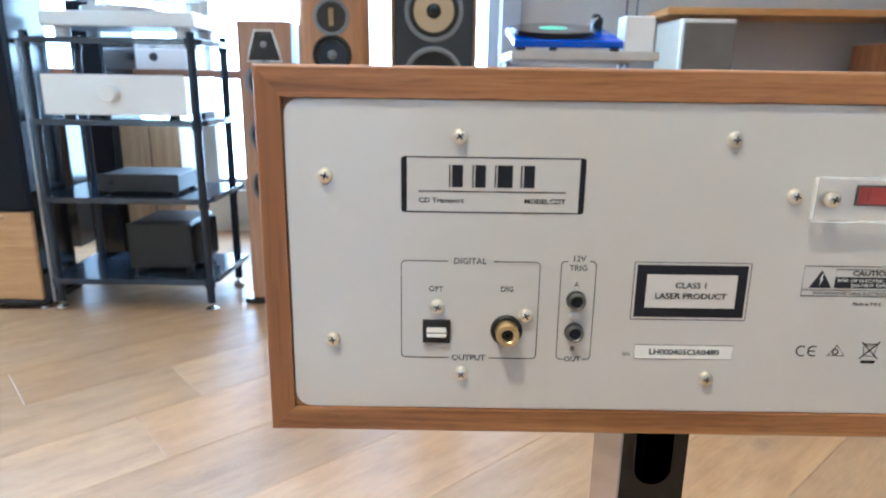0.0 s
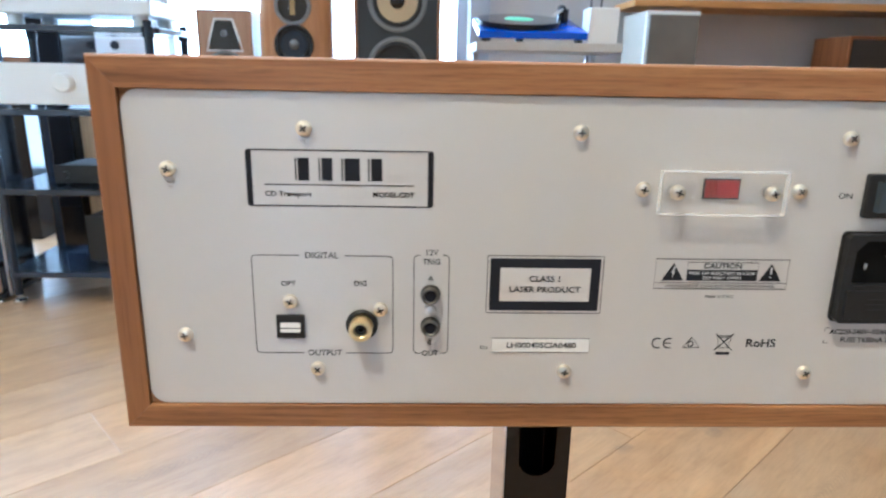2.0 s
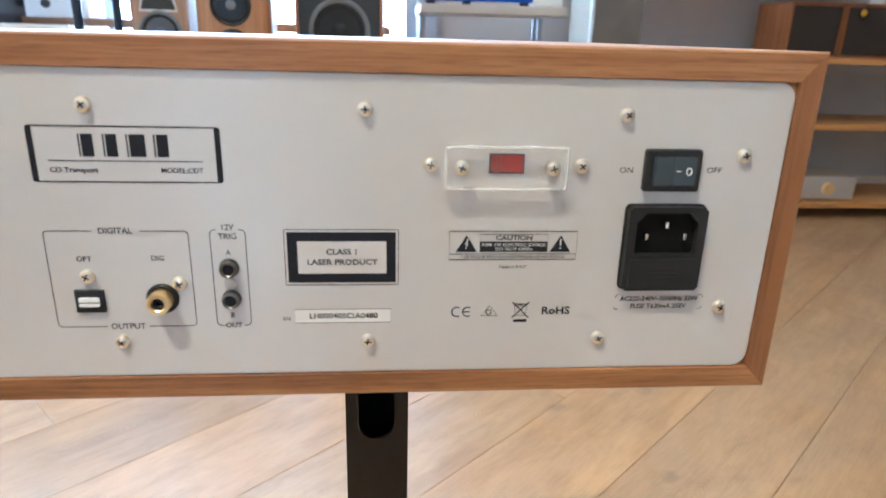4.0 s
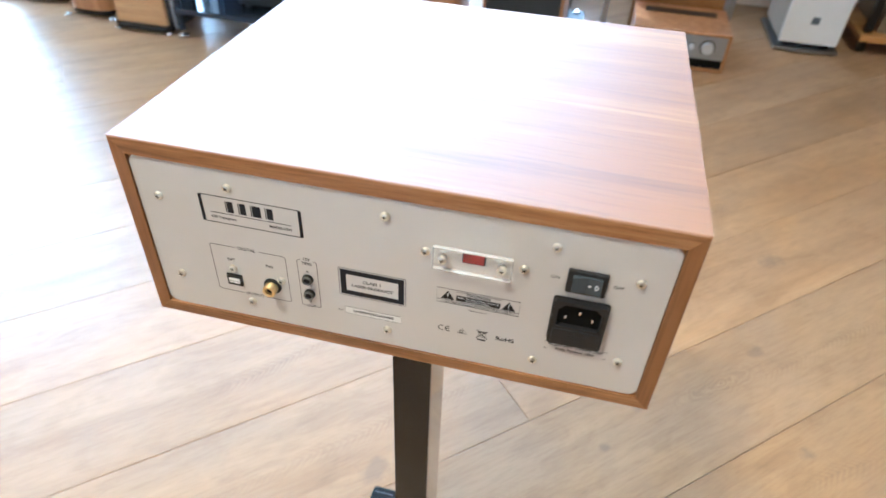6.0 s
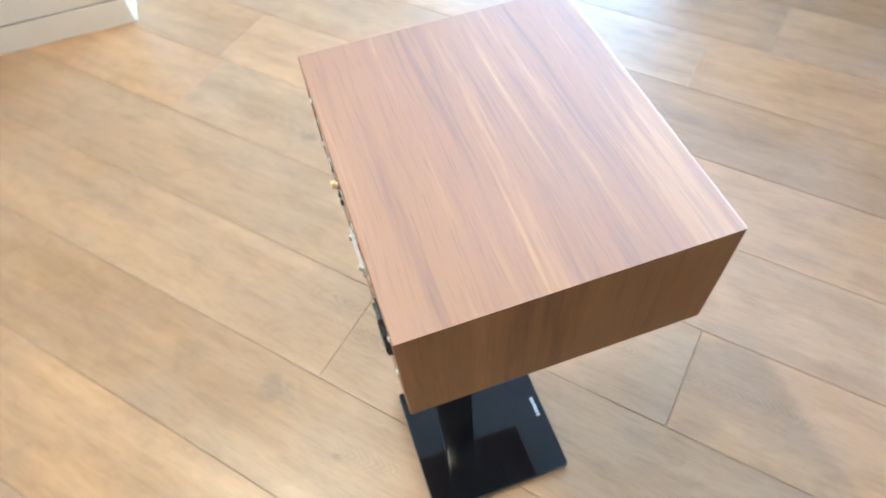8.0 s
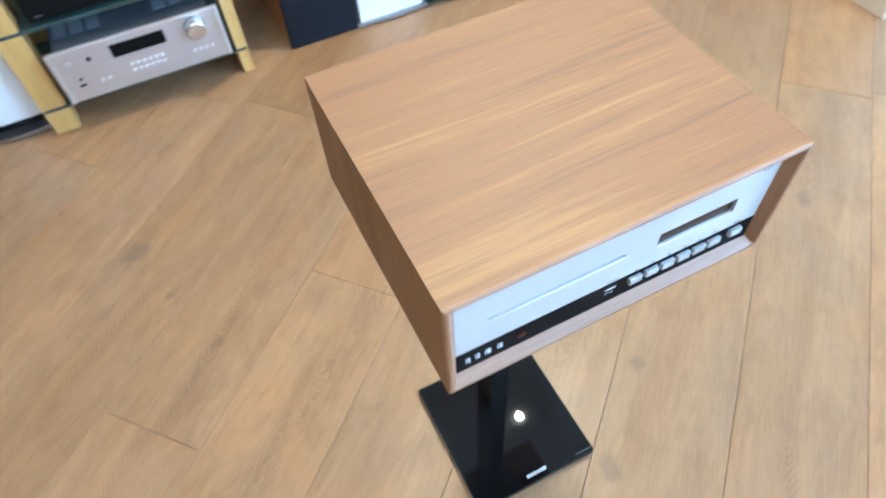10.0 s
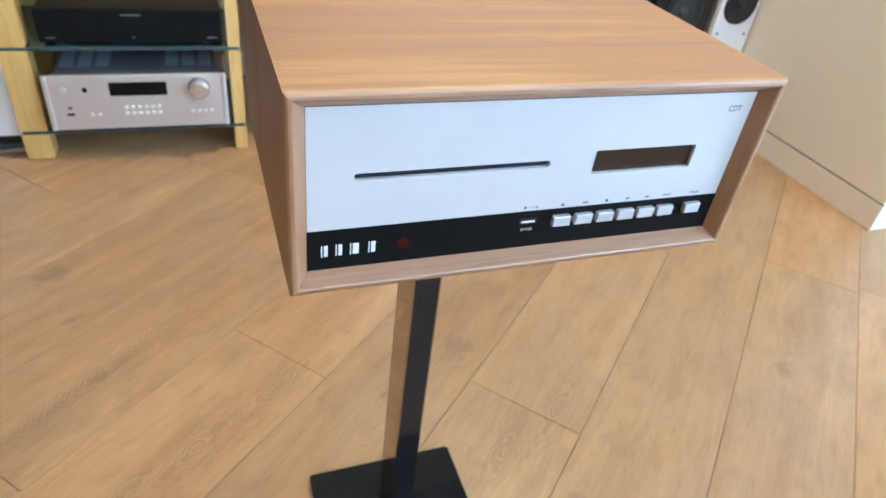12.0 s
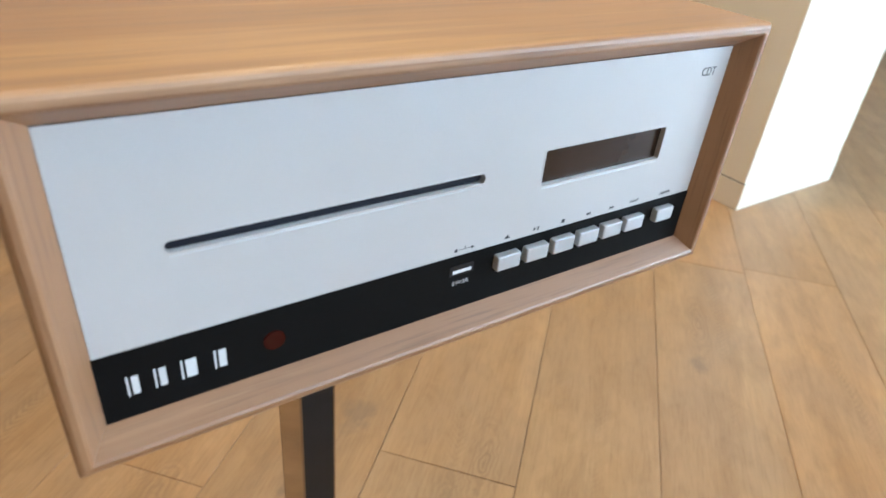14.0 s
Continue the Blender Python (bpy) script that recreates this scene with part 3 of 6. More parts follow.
trim = tagged(new("trim"), "grey metal window post and curtain edge beside the glazing", "trim", kind="structure")
part("window_post", box(0.145, 0.235, Y1 - 0.06, Y1 - 0.022, 0.0, H, 0.004), frame_grey, trim)
sill = tagged(new("window_bench"), "low brown wooden window bench with a shallow top board", "bench")
part("top_board", box(-2.6, 0.02, 2.50, 2.84, 0.725, 0.760, 0.004), timber("brown_bench_wood", 0, (0.16, 0.075, 0.035), (0.23, 0.115, 0.055), (0.30, 0.16, 0.08), 0.45, 40, 1.2, 0.3), sill)
for x in (-2.55, -1.72, -0.86, -0.03):
    part("leg", box(x - 0.025, x + 0.025, 2.52, 2.82, 0, 0.725, 0.003), black_satin, sill)


# ---- the disc player on its stand ----
ZB, W2, DEPTH, HIGH = 0.6115, 0.1632, 0.277, 0.1327
LOW = -0.0010
player = thing("cd_transport", "walnut-cased disc player with silver front and grey rear, on a stand", "disc player", 0, 0, ZB)
player.matrix_basis = pose(0, 0, ZB + 0.0006, -0.40, 0, 0)


def rect(x0, x1, z0, z1):
    return [(x0, z0), (x1, z0), (x1, z1), (x0, z1)]


RY = -0.0022
CASE = [(RY + 0.0002, 0.0008), (RY + 0.0004, 0.0003), (RY + 0.0010, 0.0), (DEPTH - 0.0030, 0.0), (DEPTH - 0.0036, 0.0060), (DEPTH - 0.0107, 0.0118), (DEPTH - 0.0160, 0.0118), (DEPTH - 0.0160, 0.0105), (0.0012, 0.0105), (0.0012, 0.0088), (RY + 0.0002, 0.0088)]
LIP = [(DEPTH - 0.0030, 0.0), (DEPTH - 0.0018, 0.0003), (DEPTH - 0.0008, 0.0010), (DEPTH - 0.0001, 0.0022), (DEPTH, 0.0042), (DEPTH - 0.0007, 0.0053),
       (DEPTH - 0.0105, 0.0122), (DEPTH - 0.0107, 0.0118), (DEPTH - 0.0036, 0.0060)]


def case_board(side, prof):
    """One mitred board of the case, or its rounded front lip that slopes inwards."""
    bm = bmesh.new()
    ends = []
    for sgn in (-1, 1):
        row = []
        for y, d in prof:
            if side in ("top", "bottom"):
                row.append(bm.verts.new((sgn * (W2 - d), y, HIGH - d if side == "top" else LOW + d)))
            else:
                row.append(bm.verts.new(((W2 - d) * (1 if side == "right" else -1), y, LOW + d if sgn < 0 else HIGH - d)))
        ends.append(row)
    n = len(prof)
    for i in range(n):
        j = (i + 1) % n
        bm.faces.new((ends[0][i], ends[1][i], ends[1][j], ends[0][j]))
    bm.faces.new(ends[0])
    bm.faces.new(ends[1][::-1])
    bmesh.ops.recalc_face_normals(bm, faces=bm.faces)
    return bm


part("case_top", case_board("top", CASE), walnut_x, player, "walnut veneer top with straight grain")
part("case_bottom", case_board("bottom", CASE), walnut_x, player)
part("case_side", case_board("left", CASE), walnut_z, player)
part("case_side", case_board("right", CASE), walnut_z, player)
for side in ("top", "bottom", "left", "right"):
    part("front_lip", case_board(side, LIP), walnut_lip if side in ("top", "bottom") else walnut_lip_z, player, "paler solid walnut front lip")
RX, RZ0, RZ1, RE = 0.1541, 0.0082, 0.1222, 0.0008
for quad, mat, lab in (([(-W2 + RE, HIGH - RE), (W2 - RE, HIGH - RE), (RX, RZ1), (-RX, RZ1)], walnut_rim, "darker sawn walnut edge"),
                       ([(-W2 + RE, LOW + RE), (W2 - RE, LOW + RE), (RX, RZ0), (-RX, RZ0)], walnut_rim, ""),
                       ([(-W2 + RE, LOW + RE), (-W2 + RE, HIGH - RE), (-RX, RZ1), (-RX, RZ0)], walnut_z, ""),
                       ([(W2 - RE, LOW + RE), (W2 - RE, HIGH - RE), (RX, RZ1), (RX, RZ0)], walnut_z, "")):
    part("case_rim", slab(quad, RY, 0.0, bevel=0.00015), mat, player, lab)
part("rebate", slab(rect(-RX - 0.0004, RX + 0.0004, RZ0 - 0.0004, RZ1 + 0.0004), -0.0002, 0.0011), walnut_rim, player)
part("inner_liner", box(-0.151, 0.151, 0.004, 0.258, 0.0108, 0.1190), black_plastic, player)
for x in (-0.058, 0.064):
    for y in (0.065, 0.175):
        part("foot", lathe([(0, 0), (0.016, 0), (0.018, 0.003), (0.018, 0.0134), (0, 0.0134)], x, y, -0.0145, seg=20), rubber, player)

BACK = -0.0010
back = part("back_panel", slab(rounded(-0.1538, 0.1538, 0.0085, 0.1219, 0.0062), BACK, 0.003, bevel=0.0003), panel_grey, player, "light grey painted steel rear panel")
UP = Matrix.Rotation(radians(90), 4, "X")


def on_back(x, z, d=0.0):
    return Matrix.Translation((x, BACK - 0.00008 - d, z)) @ UP


def flat_back(bm_points, material, name="printed_mark", depth=0.00012, label=""):
    return part(name, slab(bm_points, BACK - depth, BACK + 0.0004), material, back, label)


def screw_head():
    """A pan head with a cross recess."""
    bm = lathe([(0.0, -0.0004), (0.0026, -0.0004), (0.0027, 0.0006), (0.0023, 0.0016), (0.0014, 0.0021), (0.0, 0.0022)], 0, 0, 0, "z", 18)
    return moved(bm, Matrix.Rotation(radians(90), 4, "X"))


def cross_mark(turn):
    bm = join(box(-0.0013, 0.0013, -0.00231, -0.0016, -0.00027, 0.00027), box(-0.00027, 0.00027, -0.00232, -0.0016, -0.0013, 0.0013))
    return moved(bm, Matrix.Rotation(radians(turn), 4, "Y"))


SCREWS = [(-0.140, 0.096), (-0.094, 0.110), (-0.001, 0.110), (0.092, 0.1095), (0.138, 0.0955), (0.138, 0.035), (0.090, 0.0222), (-0.001, 0.0222),
          (-0.092, 0.0230), (-0.139, 0.036), (-0.101, 0.0490), (-0.0690, 0.0462), (0.022, 0.0910), (0.077, 0.0910)]
for i, (x, z) in enumerate(SCREWS):
    s = part("screw", screw_head(), steel, back, "bright nickel cross-head screw", True)
    s.location = (x, BACK, z)
    c = part("screw_recess", cross_mark(17 + 37 * i), black_plastic, back)
    c.location = (x, BACK, z)
s = part("screw", moved(screw_head(), Matrix.Diagonal((0.8, 0.5, 0.8, 1))), alu, back, "", True)
s.location = (-0.051, BACK, 0.0460)

# name plate, with the maker's mark as plain blocks
plate = rounded(-0.1140, -0.0505, 0.0835, 0.1030, 0.0014)
part("plate_border", ring_line(plate, 0.00045, BACK - 0.00012, BACK + 0.0003), ink, back)
for x0, x1 in ((-0.1139, -0.1120), (-0.0525, -0.0506)):
    flat_back(rounded(x0, x1, 0.0837, 0.1028, 0.0006, 3), ink, "plate_bar")
flat_back(rect(-0.1080, -0.0570, 0.09085, 0.0912), ink, "plate_rule")
for k, (x, w) in enumerate(((-0.0975, 0.0060), (-0.0895, 0.0058), (-0.0818, 0.0078), (-0.0728, 0.0060))):
    flat_back(rect(x, x + 0.0005, 0.0925, 0.1002), ink, "maker_mark")
    flat_back(rect(x + 0.0010, x + w * 0.80, 0.0925, 0.1002), ink, "maker_mark")
letters("CD Transport", 0.0017, on_back(-0.1080, 0.0878), ink, back, align="LEFT", stretch=1.12, bold=0.00004)
letters("MODEL:CDT", 0.0017, on_back(-0.0570, 0.0878), ink, back, align="RIGHT", stretch=1.05, bold=0.00004)


def bracket(x0, x1, z0, z1, gap_top, gap_bot, r=0.0016, w=0.00032):
    """A printed border, open at top and bottom where words stand in it."""
    cx = (x0 + x1) / 2
    out = []
    for sgn in (-1, 1):
        pts = []
        xe = x0 if sgn < 0 else x1
        path = [(cx + sgn * gap_top / 2, z1)]
        for i in range(6):
            a = radians(90 * i / 5)
            path.append((xe - sgn * r + sgn * r * math.sin(a), z1 - r + r * math.cos(a)))
        for i in range(6):
            a = radians(90 * i / 5)
            path.append((xe - sgn * r + sgn * r * math.cos(a), z0 + r - r * math.sin(a)))
        path.append((cx + sgn * gap_bot / 2, z0))
        for (ax, az), (bx, bz) in zip(path, path[1:]):
            t = Vector((bx - ax, bz - az))
            if t.length < 1e-7:
                continue
            t.normalize()
            n = Vector((-t.y, t.x)) * w / 2
            out.append(slab([(ax - n.x, az - n.y), (bx - n.x, bz - n.y), (bx + n.x, bz + n.y), (ax + n.x, az + n.y)], BACK - 0.0001, BACK + 0.0002))
    return join(*out)


part("printed_border", bracket(-0.1140, -0.0645, 0.0290, 0.0660, 0.0160, 0.0150), ink_grey, back)
part("printed_border", bracket(-0.0570, -0.0445, 0.0290, 0.0665, 0.0080, 0.0070), ink_grey, back)
for body, x, z, h in (("DIGITAL", -0.0895, 0.0660, 0.0022), ("OUTPUT", -0.0893, 0.0290, 0.0022), ("OPT", -0.1015, 0.0555, 0.0019), ("DIG", -0.0760, 0.0557, 0.0019),
                      ("12V", -0.0508, 0.0674, 0.0021), ("TRIG", -0.0508, 0.0640, 0.0021), ("A", -0.0510, 0.0578, 0.0019), ("B", -0.0512, 0.0332, 0.0019), ("OUT", -0.0510, 0.0290, 0.0020)):
    letters(body, h, on_back(x, z), ink_grey, back, bold=0.00003)

# sockets
opt = part("optical_socket", slab(rect(-0.1062, -0.0962, 0.0352, 0.0438), BACK - 0.0012, 0.001), black_plastic, back, "square black optical socket")
part("socket_door", slab(rounded(-0.1048, -0.0976, 0.0376, 0.0412, 0.0006, 3), BACK - 0.0018, BACK), white_satin, opt, "pale grey shutter")
part("socket_slot", slab(rect(-0.1048, -0.0976, 0.0391, 0.0394), BACK - 0.00195, BACK - 0.0010), ink_grey, opt)
rca = part("coaxial_socket", lathe([(0.0036, 0.0), (0.0058, 0.0), (0.0058, 0.0008), (0.0053, 0.0014), (0.0036, 0.0014)], -0.0757, BACK, 0.0402, "y", 28), black_plastic, back, "gold-plated coaxial socket", True)
rca.data.transform(Matrix.Translation((0, BACK, 0)) @ Matrix.Scale(-1, 4, (0, 1, 0)) @ Matrix.Translation((0, -BACK, 0)))
rca.data.flip_normals()


def facing_back(profile, x, z, seg=28):
    """A turned piece that stands out of the rear panel."""
    return moved(lathe(profile, 0, 0, 0, "z", seg), Matrix.Translation((x, BACK, z)) @ Matrix.Rotation(radians(90), 4, "X"))


part("gold_sleeve", facing_back([(0.0030, 0.0012), (0.0042, 0.0012), (0.0042, 0.0060), (0.0040, 0.0066), (0.0027, 0.0066), (0.0023, 0.0062), (0.0023, 0.0026)], -0.0757, 0.0402), gold, rca, "gold sleeve", True)
part("socket_core", facing_back([(0.0, 0.0030), (0.0009, 0.0030), (0.0011, 0.0046), (0.0022, 0.0046), (0.00225, 0.0020)], -0.0757, 0.0402), black_plastic, rca, "", True)
for z in (0.0520, 0.0398):
    j = part("trigger_jack", facing_back([(0.0, 0.0005), (0.0014, 0.0005), (0.0016, 0.0020), (0.0026, 0.0024), (0.0034, 0.0018), (0.0036, 0.0)], -0.0510, z), black_plastic, back, "small black jack socket", True)
    part("jack_ring", facing_back([(0.0021, 0.0019), (0.0022, 0.0028), (0.0026, 0.0032), (0.0030, 0.0030), (0.0033, 0.0020)], -0.0510, z, 24), dark_nickel, j, "dark nickel ring", True)
    part("jack_bore", facing_back([(0.0, 0.0023), (0.0021, 0.0023), (0.0021, 0.0008)], -0.0510, z, 16), ink, j)
part("polarity_mark", ring_line([(-0.0510 + 0.0016 * math.cos(a), 0.0459 + 0.0016 * math.sin(a)) for a in [2 * math.pi * i / 20 for i in range(20)]], 0.00024, BACK - 0.00012, BACK + 0.0002), ink_grey, back)
part("polarity_mark", slab([(-0.0518, 0.0462), (-0.0502, 0.0462), (-0.0510, 0.0452)], BACK - 0.00012, BACK + 0.0002), ink_grey, back)

# laser label and serial label
flat_back(rounded(-0.0310, 0.0108, 0.0450, 0.0668, 0.0006, 3), panel_silver, "laser_label", 0.0001)
part("label_border", ring_line(rounded(-0.0310, 0.0108, 0.0450, 0.0668, 0.0006, 3), 0.0003, BACK - 0.00018, BACK), ink_grey, back)
flat_back(rect(-0.0299, 0.0097, 0.0461, 0.0657), ink, "label_black_frame", 0.00020)
flat_back(rect(-0.0262, 0.0062, 0.0497, 0.0622), panel_silver, "label_field", 0.00030)
letters("CLASS 1", 0.0021, on_back(-0.0100, 0.0581, 0.0003), ink, back, stretch=1.1, bold=0.00005)
letters("LASER PRODUCT", 0.0021, on_back(-0.0100, 0.0541, 0.0003), ink, back, stretch=1.12, bold=0.00005)
flat_back(rect(-0.0283, 0.0078, 0.0296, 0.0353), paper, "serial_label", 0.0001)
part("label_border", ring_line(rect(-0.0283, 0.0078, 0.0296, 0.0353), 0.00018, BACK - 0.00018, BACK), ink_grey, back)
letters("LH000405CIA0480", 0.0021, on_back(-0.0100, 0.0324, 0.0001), ink, back, stretch=1.10, bold=0.00005)
letters("SN", 0.0014, on_back(-0.0313, 0.0314), ink_grey, back, stretch=1.2)

# red voltage switch under its clear cover
red = part("voltage_switch", slab(rect(0.0430, 0.0558, 0.0880, 0.0952), BACK - 0.0006, 0.001), black_plastic, back, "red voltage selector switch")
part("switch_slider", slab(rect(0.0436, 0.0552, 0.0886, 0.0946), BACK - 0.0009, BACK), red_switch, red, "red plastic slider")
for x in (0.0443, 0.0457, 0.0471):
    part("switch_ridge", box(x, x + 0.0006, BACK - 0.0014, BACK, 0.0888, 0.0944), red_ridge, red)
cover = part("switch_cover", slab(rounded(0.0268, 0.0712, 0.0826, 0.0982, 0.0012, 3), BACK - 0.0042, BACK - 0.0018, bevel=0.0003), acrylic, back, "clear acrylic cover plate")
# half-clear white line stands in for the highlight along the acrylic edge
part("cover_highlight", ring_line(rounded(0.0268, 0.0712, 0.0826, 0.0982, 0.0012, 3), 0.0005, BACK - 0.0043, BACK - 0.0020), acrylic_edge, back, "acrylic edge with its highlight painted half-clear white")
cover.visible_shadow = False
for k, x in enumerate((0.0326, 0.0655)):
    part("spacer", rod(x, BACK - 0.0018, 0.0908, 0.0022, 0.0020, "y", 16), chrome, back)
    s = part("screw", screw_head(), steel, back, "bright nickel cross-head screw", True)
    s.location = (x, BACK - 0.0042, 0.0908)
    c = part("screw_recess", cross_mark(22 + 51 * k), black_plastic, back)
    c.location = (x, BACK - 0.0042, 0.0908)

# warning panel
part("warning_border", ring_line(rect(0.0295, 0.0780, 0.0548, 0.0662), 0.00028, BACK - 0.00012, BACK + 0.0002), ink, back)
flat_back(rect(0.0295, 0.0780, 0.0571, 0.0573), ink, "warning_rule")
for cx in (0.0360, 0.0717):
    flat_back([(cx - 0.0040, 0.0580), (cx + 0.0040, 0.0580), (cx, 0.0646)], ink, "warning_triangle")
flat_back([(0.0362, 0.0632), (0.0354, 0.0609), (0.0361, 0.0610), (0.0356, 0.0588), (0.0367, 0.0615), (0.0360, 0.0614), (0.0367, 0.0632)], ink_white, "lightning_mark", 0.0002)
flat_back(rect(0.07145, 0.07195, 0.0606, 0.0632), ink_white, "exclamation_mark", 0.0002)
flat_back(rect(0.07145, 0.07195, 0.0592, 0.0597), ink_white, "exclamation_mark", 0.0002)
flat_back(rect(0.0410, 0.0668, 0.0580, 0.0619), ink, "warning_field")
part("warning_border", ring_line(rect(0.0410, 0.0668, 0.0619, 0.0650), 0.00022, BACK - 0.00012, BACK + 0.0002), ink, back)
letters("CAUTION", 0.0018, on_back(0.0539, 0.0635), ink, back, stretch=1.2, bold=0.00007)
letters("RISK OF ELECTRIC SHOCK", 0.00115, on_back(0.0539, 0.0608, 0.0002), ink_white, back, stretch=1.25)
letters("DO NOT OPEN", 0.00115, on_back(0.0539, 0.0591, 0.0002), ink_white, back, stretch=1.25)
letters("AVIS RISQUE DE CHOC ELECTRIQUE NE PAS OUVRIR", 0.00100, on_back(0.0538, 0.0560), ink, back, stretch=1.18)
letters("Made in P.R.C", 0.0013, on_back(0.0540, 0.0520), ink_grey, back)

# conformity marks
for x0, bars in ((0.0310, False), (0.0352, True)):
    arc = []
    for i in range(9):
        a0, a1 = radians(60 + 240 * i / 9), radians(60 + 240 * (i + 1) / 9)
        cxx, czz = x0 + 0.0022, 0.0336
        q = [(cxx + r * math.cos(a), czz + r * math.sin(a)) for r, a in ((0.0022, a0), (0.0022, a1), (0.0017, a1), (0.0017, a0))]
        arc.append(slab(q, BACK - 0.00012, BACK + 0.0002))
    if bars:
        arc.append(slab(rect(x0 + 0.0003, x0 + 0.0030, 0.03335, 0.0338), BACK - 0.00012, BACK + 0.0002))
    part("conformity_mark", join(*arc), ink, back)
part("conformity_mark", ring_line([(0.0426, 0.0318), (0.0492, 0.0318), (0.0459, 0.0362)], 0.00035, BACK - 0.00012, BACK + 0.0002), ink, back)
part("conformity_mark", ring_line([(0.0456 + 0.0012 * math.cos(a), 0.0334 + 0.0012 * math.sin(a)) for a in [2 * math.pi * i / 14 for i in range(14)]], 0.0004, BACK - 0.00013, BACK + 0.0002), ink, back)
part("bin_mark", join(ring_line([(0.0562, 0.0318), (0.0600, 0.0318), (0.0607, 0.0360), (0.0555, 0.0360)], 0.00025, BACK - 0.00012, BACK + 0.0002),
                      slab(rect(0.0552, 0.0611, 0.0364, 0.0368), BACK - 0.00012, BACK + 0.0002),
                      slab([(0.0546, 0.0310), (0.0550, 0.0308), (0.0616, 0.0374), (0.0612, 0.0376)], BACK - 0.00013, BACK + 0.0002),
                      slab([(0.0616, 0.0310), (0.0612, 0.0308), (0.0546, 0.0374), (0.0550, 0.0376)], BACK - 0.00014, BACK + 0.0002),
                      slab(rect(0.0555, 0.0607, 0.0291, 0.0302), BACK - 0.00012, BACK + 0.0002)), ink, back)
letters("RoHS", 0.0031, on_back(0.0720, 0.0337), ink, back, stretch=1.1, bold=0.00008)

# mains switch
ms = part("power_switch", slab(rounded(0.1002, 0.1215, 0.0820, 0.0976, 0.0010, 3), BACK - 0.0022, 0.001, bevel=0.0005), black_plastic, back, "black rocker power switch")
part("rocker", slab([(0.1032, BACK - 0.0015), (0.1032, BACK - 0.0050), (0.1108, BACK - 0.0030), (0.1108, BACK - 0.0015)], 0.0846, 0.0952, "xy"), rocker_grey, ms, "slate grey rocker")
part("rocker", slab([(0.1108, BACK - 0.0015), (0.1108, BACK - 0.0030), (0.1188, BACK - 0.0038), (0.1188, BACK - 0.0015)], 0.0846, 0.0952, "xy"), rocker_grey, ms)
part("switch_mark", slab(rect(0.1116, 0.1132, 0.0897, 0.0901), BACK - 0.0036, BACK - 0.0028), ink_white, ms)
part("switch_mark", ring_line([(0.1162 + 0.0011 * math.cos(a), 0.0899 + 0.0015 * math.sin(a)) for a in [2 * math.pi * i / 16 for i in range(16)]], 0.00032, BACK - 0.0039, BACK - 0.0030), ink_white, ms)
letters("ON", 0.0021, on_back(0.0940, 0.0895), ink_grey, back, stretch=1.1)
letters("OFF", 0.0021, on_back(0.1275, 0.0897), ink_grey, back, stretch=1.1)

# mains inlet with its fuse drawer
body = rounded(0.0953, 0.1265, 0.0430, 0.0770, 0.0022, 4)
recess = [(0.1000, 0.0580), (0.1218, 0.0580), (0.1228, 0.0590), (0.1228, 0.0705), (0.1193, 0.0743), (0.1025, 0.0743), (0.0990, 0.0705), (0.0990, 0.0590)]
inlet = part("mains_inlet", slab(body, BACK - 0.0010, 0.001), black_plastic, back, "black mains inlet with fuse drawer")
rim = bmesh.new()
outer = [rim.verts.new((x, BACK - 0.0042, z)) for x, z in rounded(0.0958, 0.1260, 0.0435, 0.0765, 0.0014, 1)]
inner = [rim.verts.new((x, BACK - 0.0042, z)) for x, z in ((0.1228, 0.0705), (0.1193, 0.0743), (0.1025, 0.0743), (0.0990, 0.0705), (0.0990, 0.0590), (0.1000, 0.0580), (0.1218, 0.0580), (0.1228, 0.0590))]
for i in range(8):
    j = (i + 1) % 8
    rim.faces.new((outer[i], outer[j], inner[j], inner[i]))
low = [rim.verts.new((v.co.x, BACK - 0.0009, v.co.z)) for v in outer]
deep = [rim.verts.new((v.co.x, BACK - 0.0011, v.co.z)) for v in inner]
for i in range(8):
    j = (i + 1) % 8
    rim.faces.new((outer[j], outer[i], low[i], low[j]))
    rim.faces.new((inner[i], inner[j], deep[j], deep[i]))
bmesh.ops.recalc_face_normals(rim, faces=rim.faces)
part("inlet_rim", rim, black_plastic, inlet)
# floor set near-black to paint the shade of a deeper recess
part("inlet_floor", slab(recess, BACK - 0.00115, BACK - 0.0008), black_strip, inlet)
for x, z in ((0.1109, 0.0695), (0.1035, 0.0650), (0.1183, 0.0650)):
    part("contact_pin", box(x - 0.0006, x + 0.0006, BACK - 0.0036, BACK - 0.0008, z - 0.0012, z + 0.0012, 0.0002), chrome, inlet, "bright metal contact pin")
part("fuse_drawer", slab(rounded(0.0978, 0.1240, 0.0450, 0.0562, 0.0008, 3), BACK - 0.0049, BACK - 0.004, bevel=0.0003), black_plastic, inlet)
for z in (0.0488, 0.0507, 0.0526):
    part("fuse_mark", box(0.1053, 0.1163, BACK - 0.0051, BACK - 0.0047, z, z + 0.0004), black_plastic, inlet)
letters("AC220-240V~50/60Hz 22W", 0.0019, on_back(0.1132, 0.0385), ink, back, stretch=1.0, bold=0.00004)
letters("FUSE T630mA 250V", 0.0019, on_back(0.1132, 0.0353), ink, back, stretch=1.0, bold=0.00004)
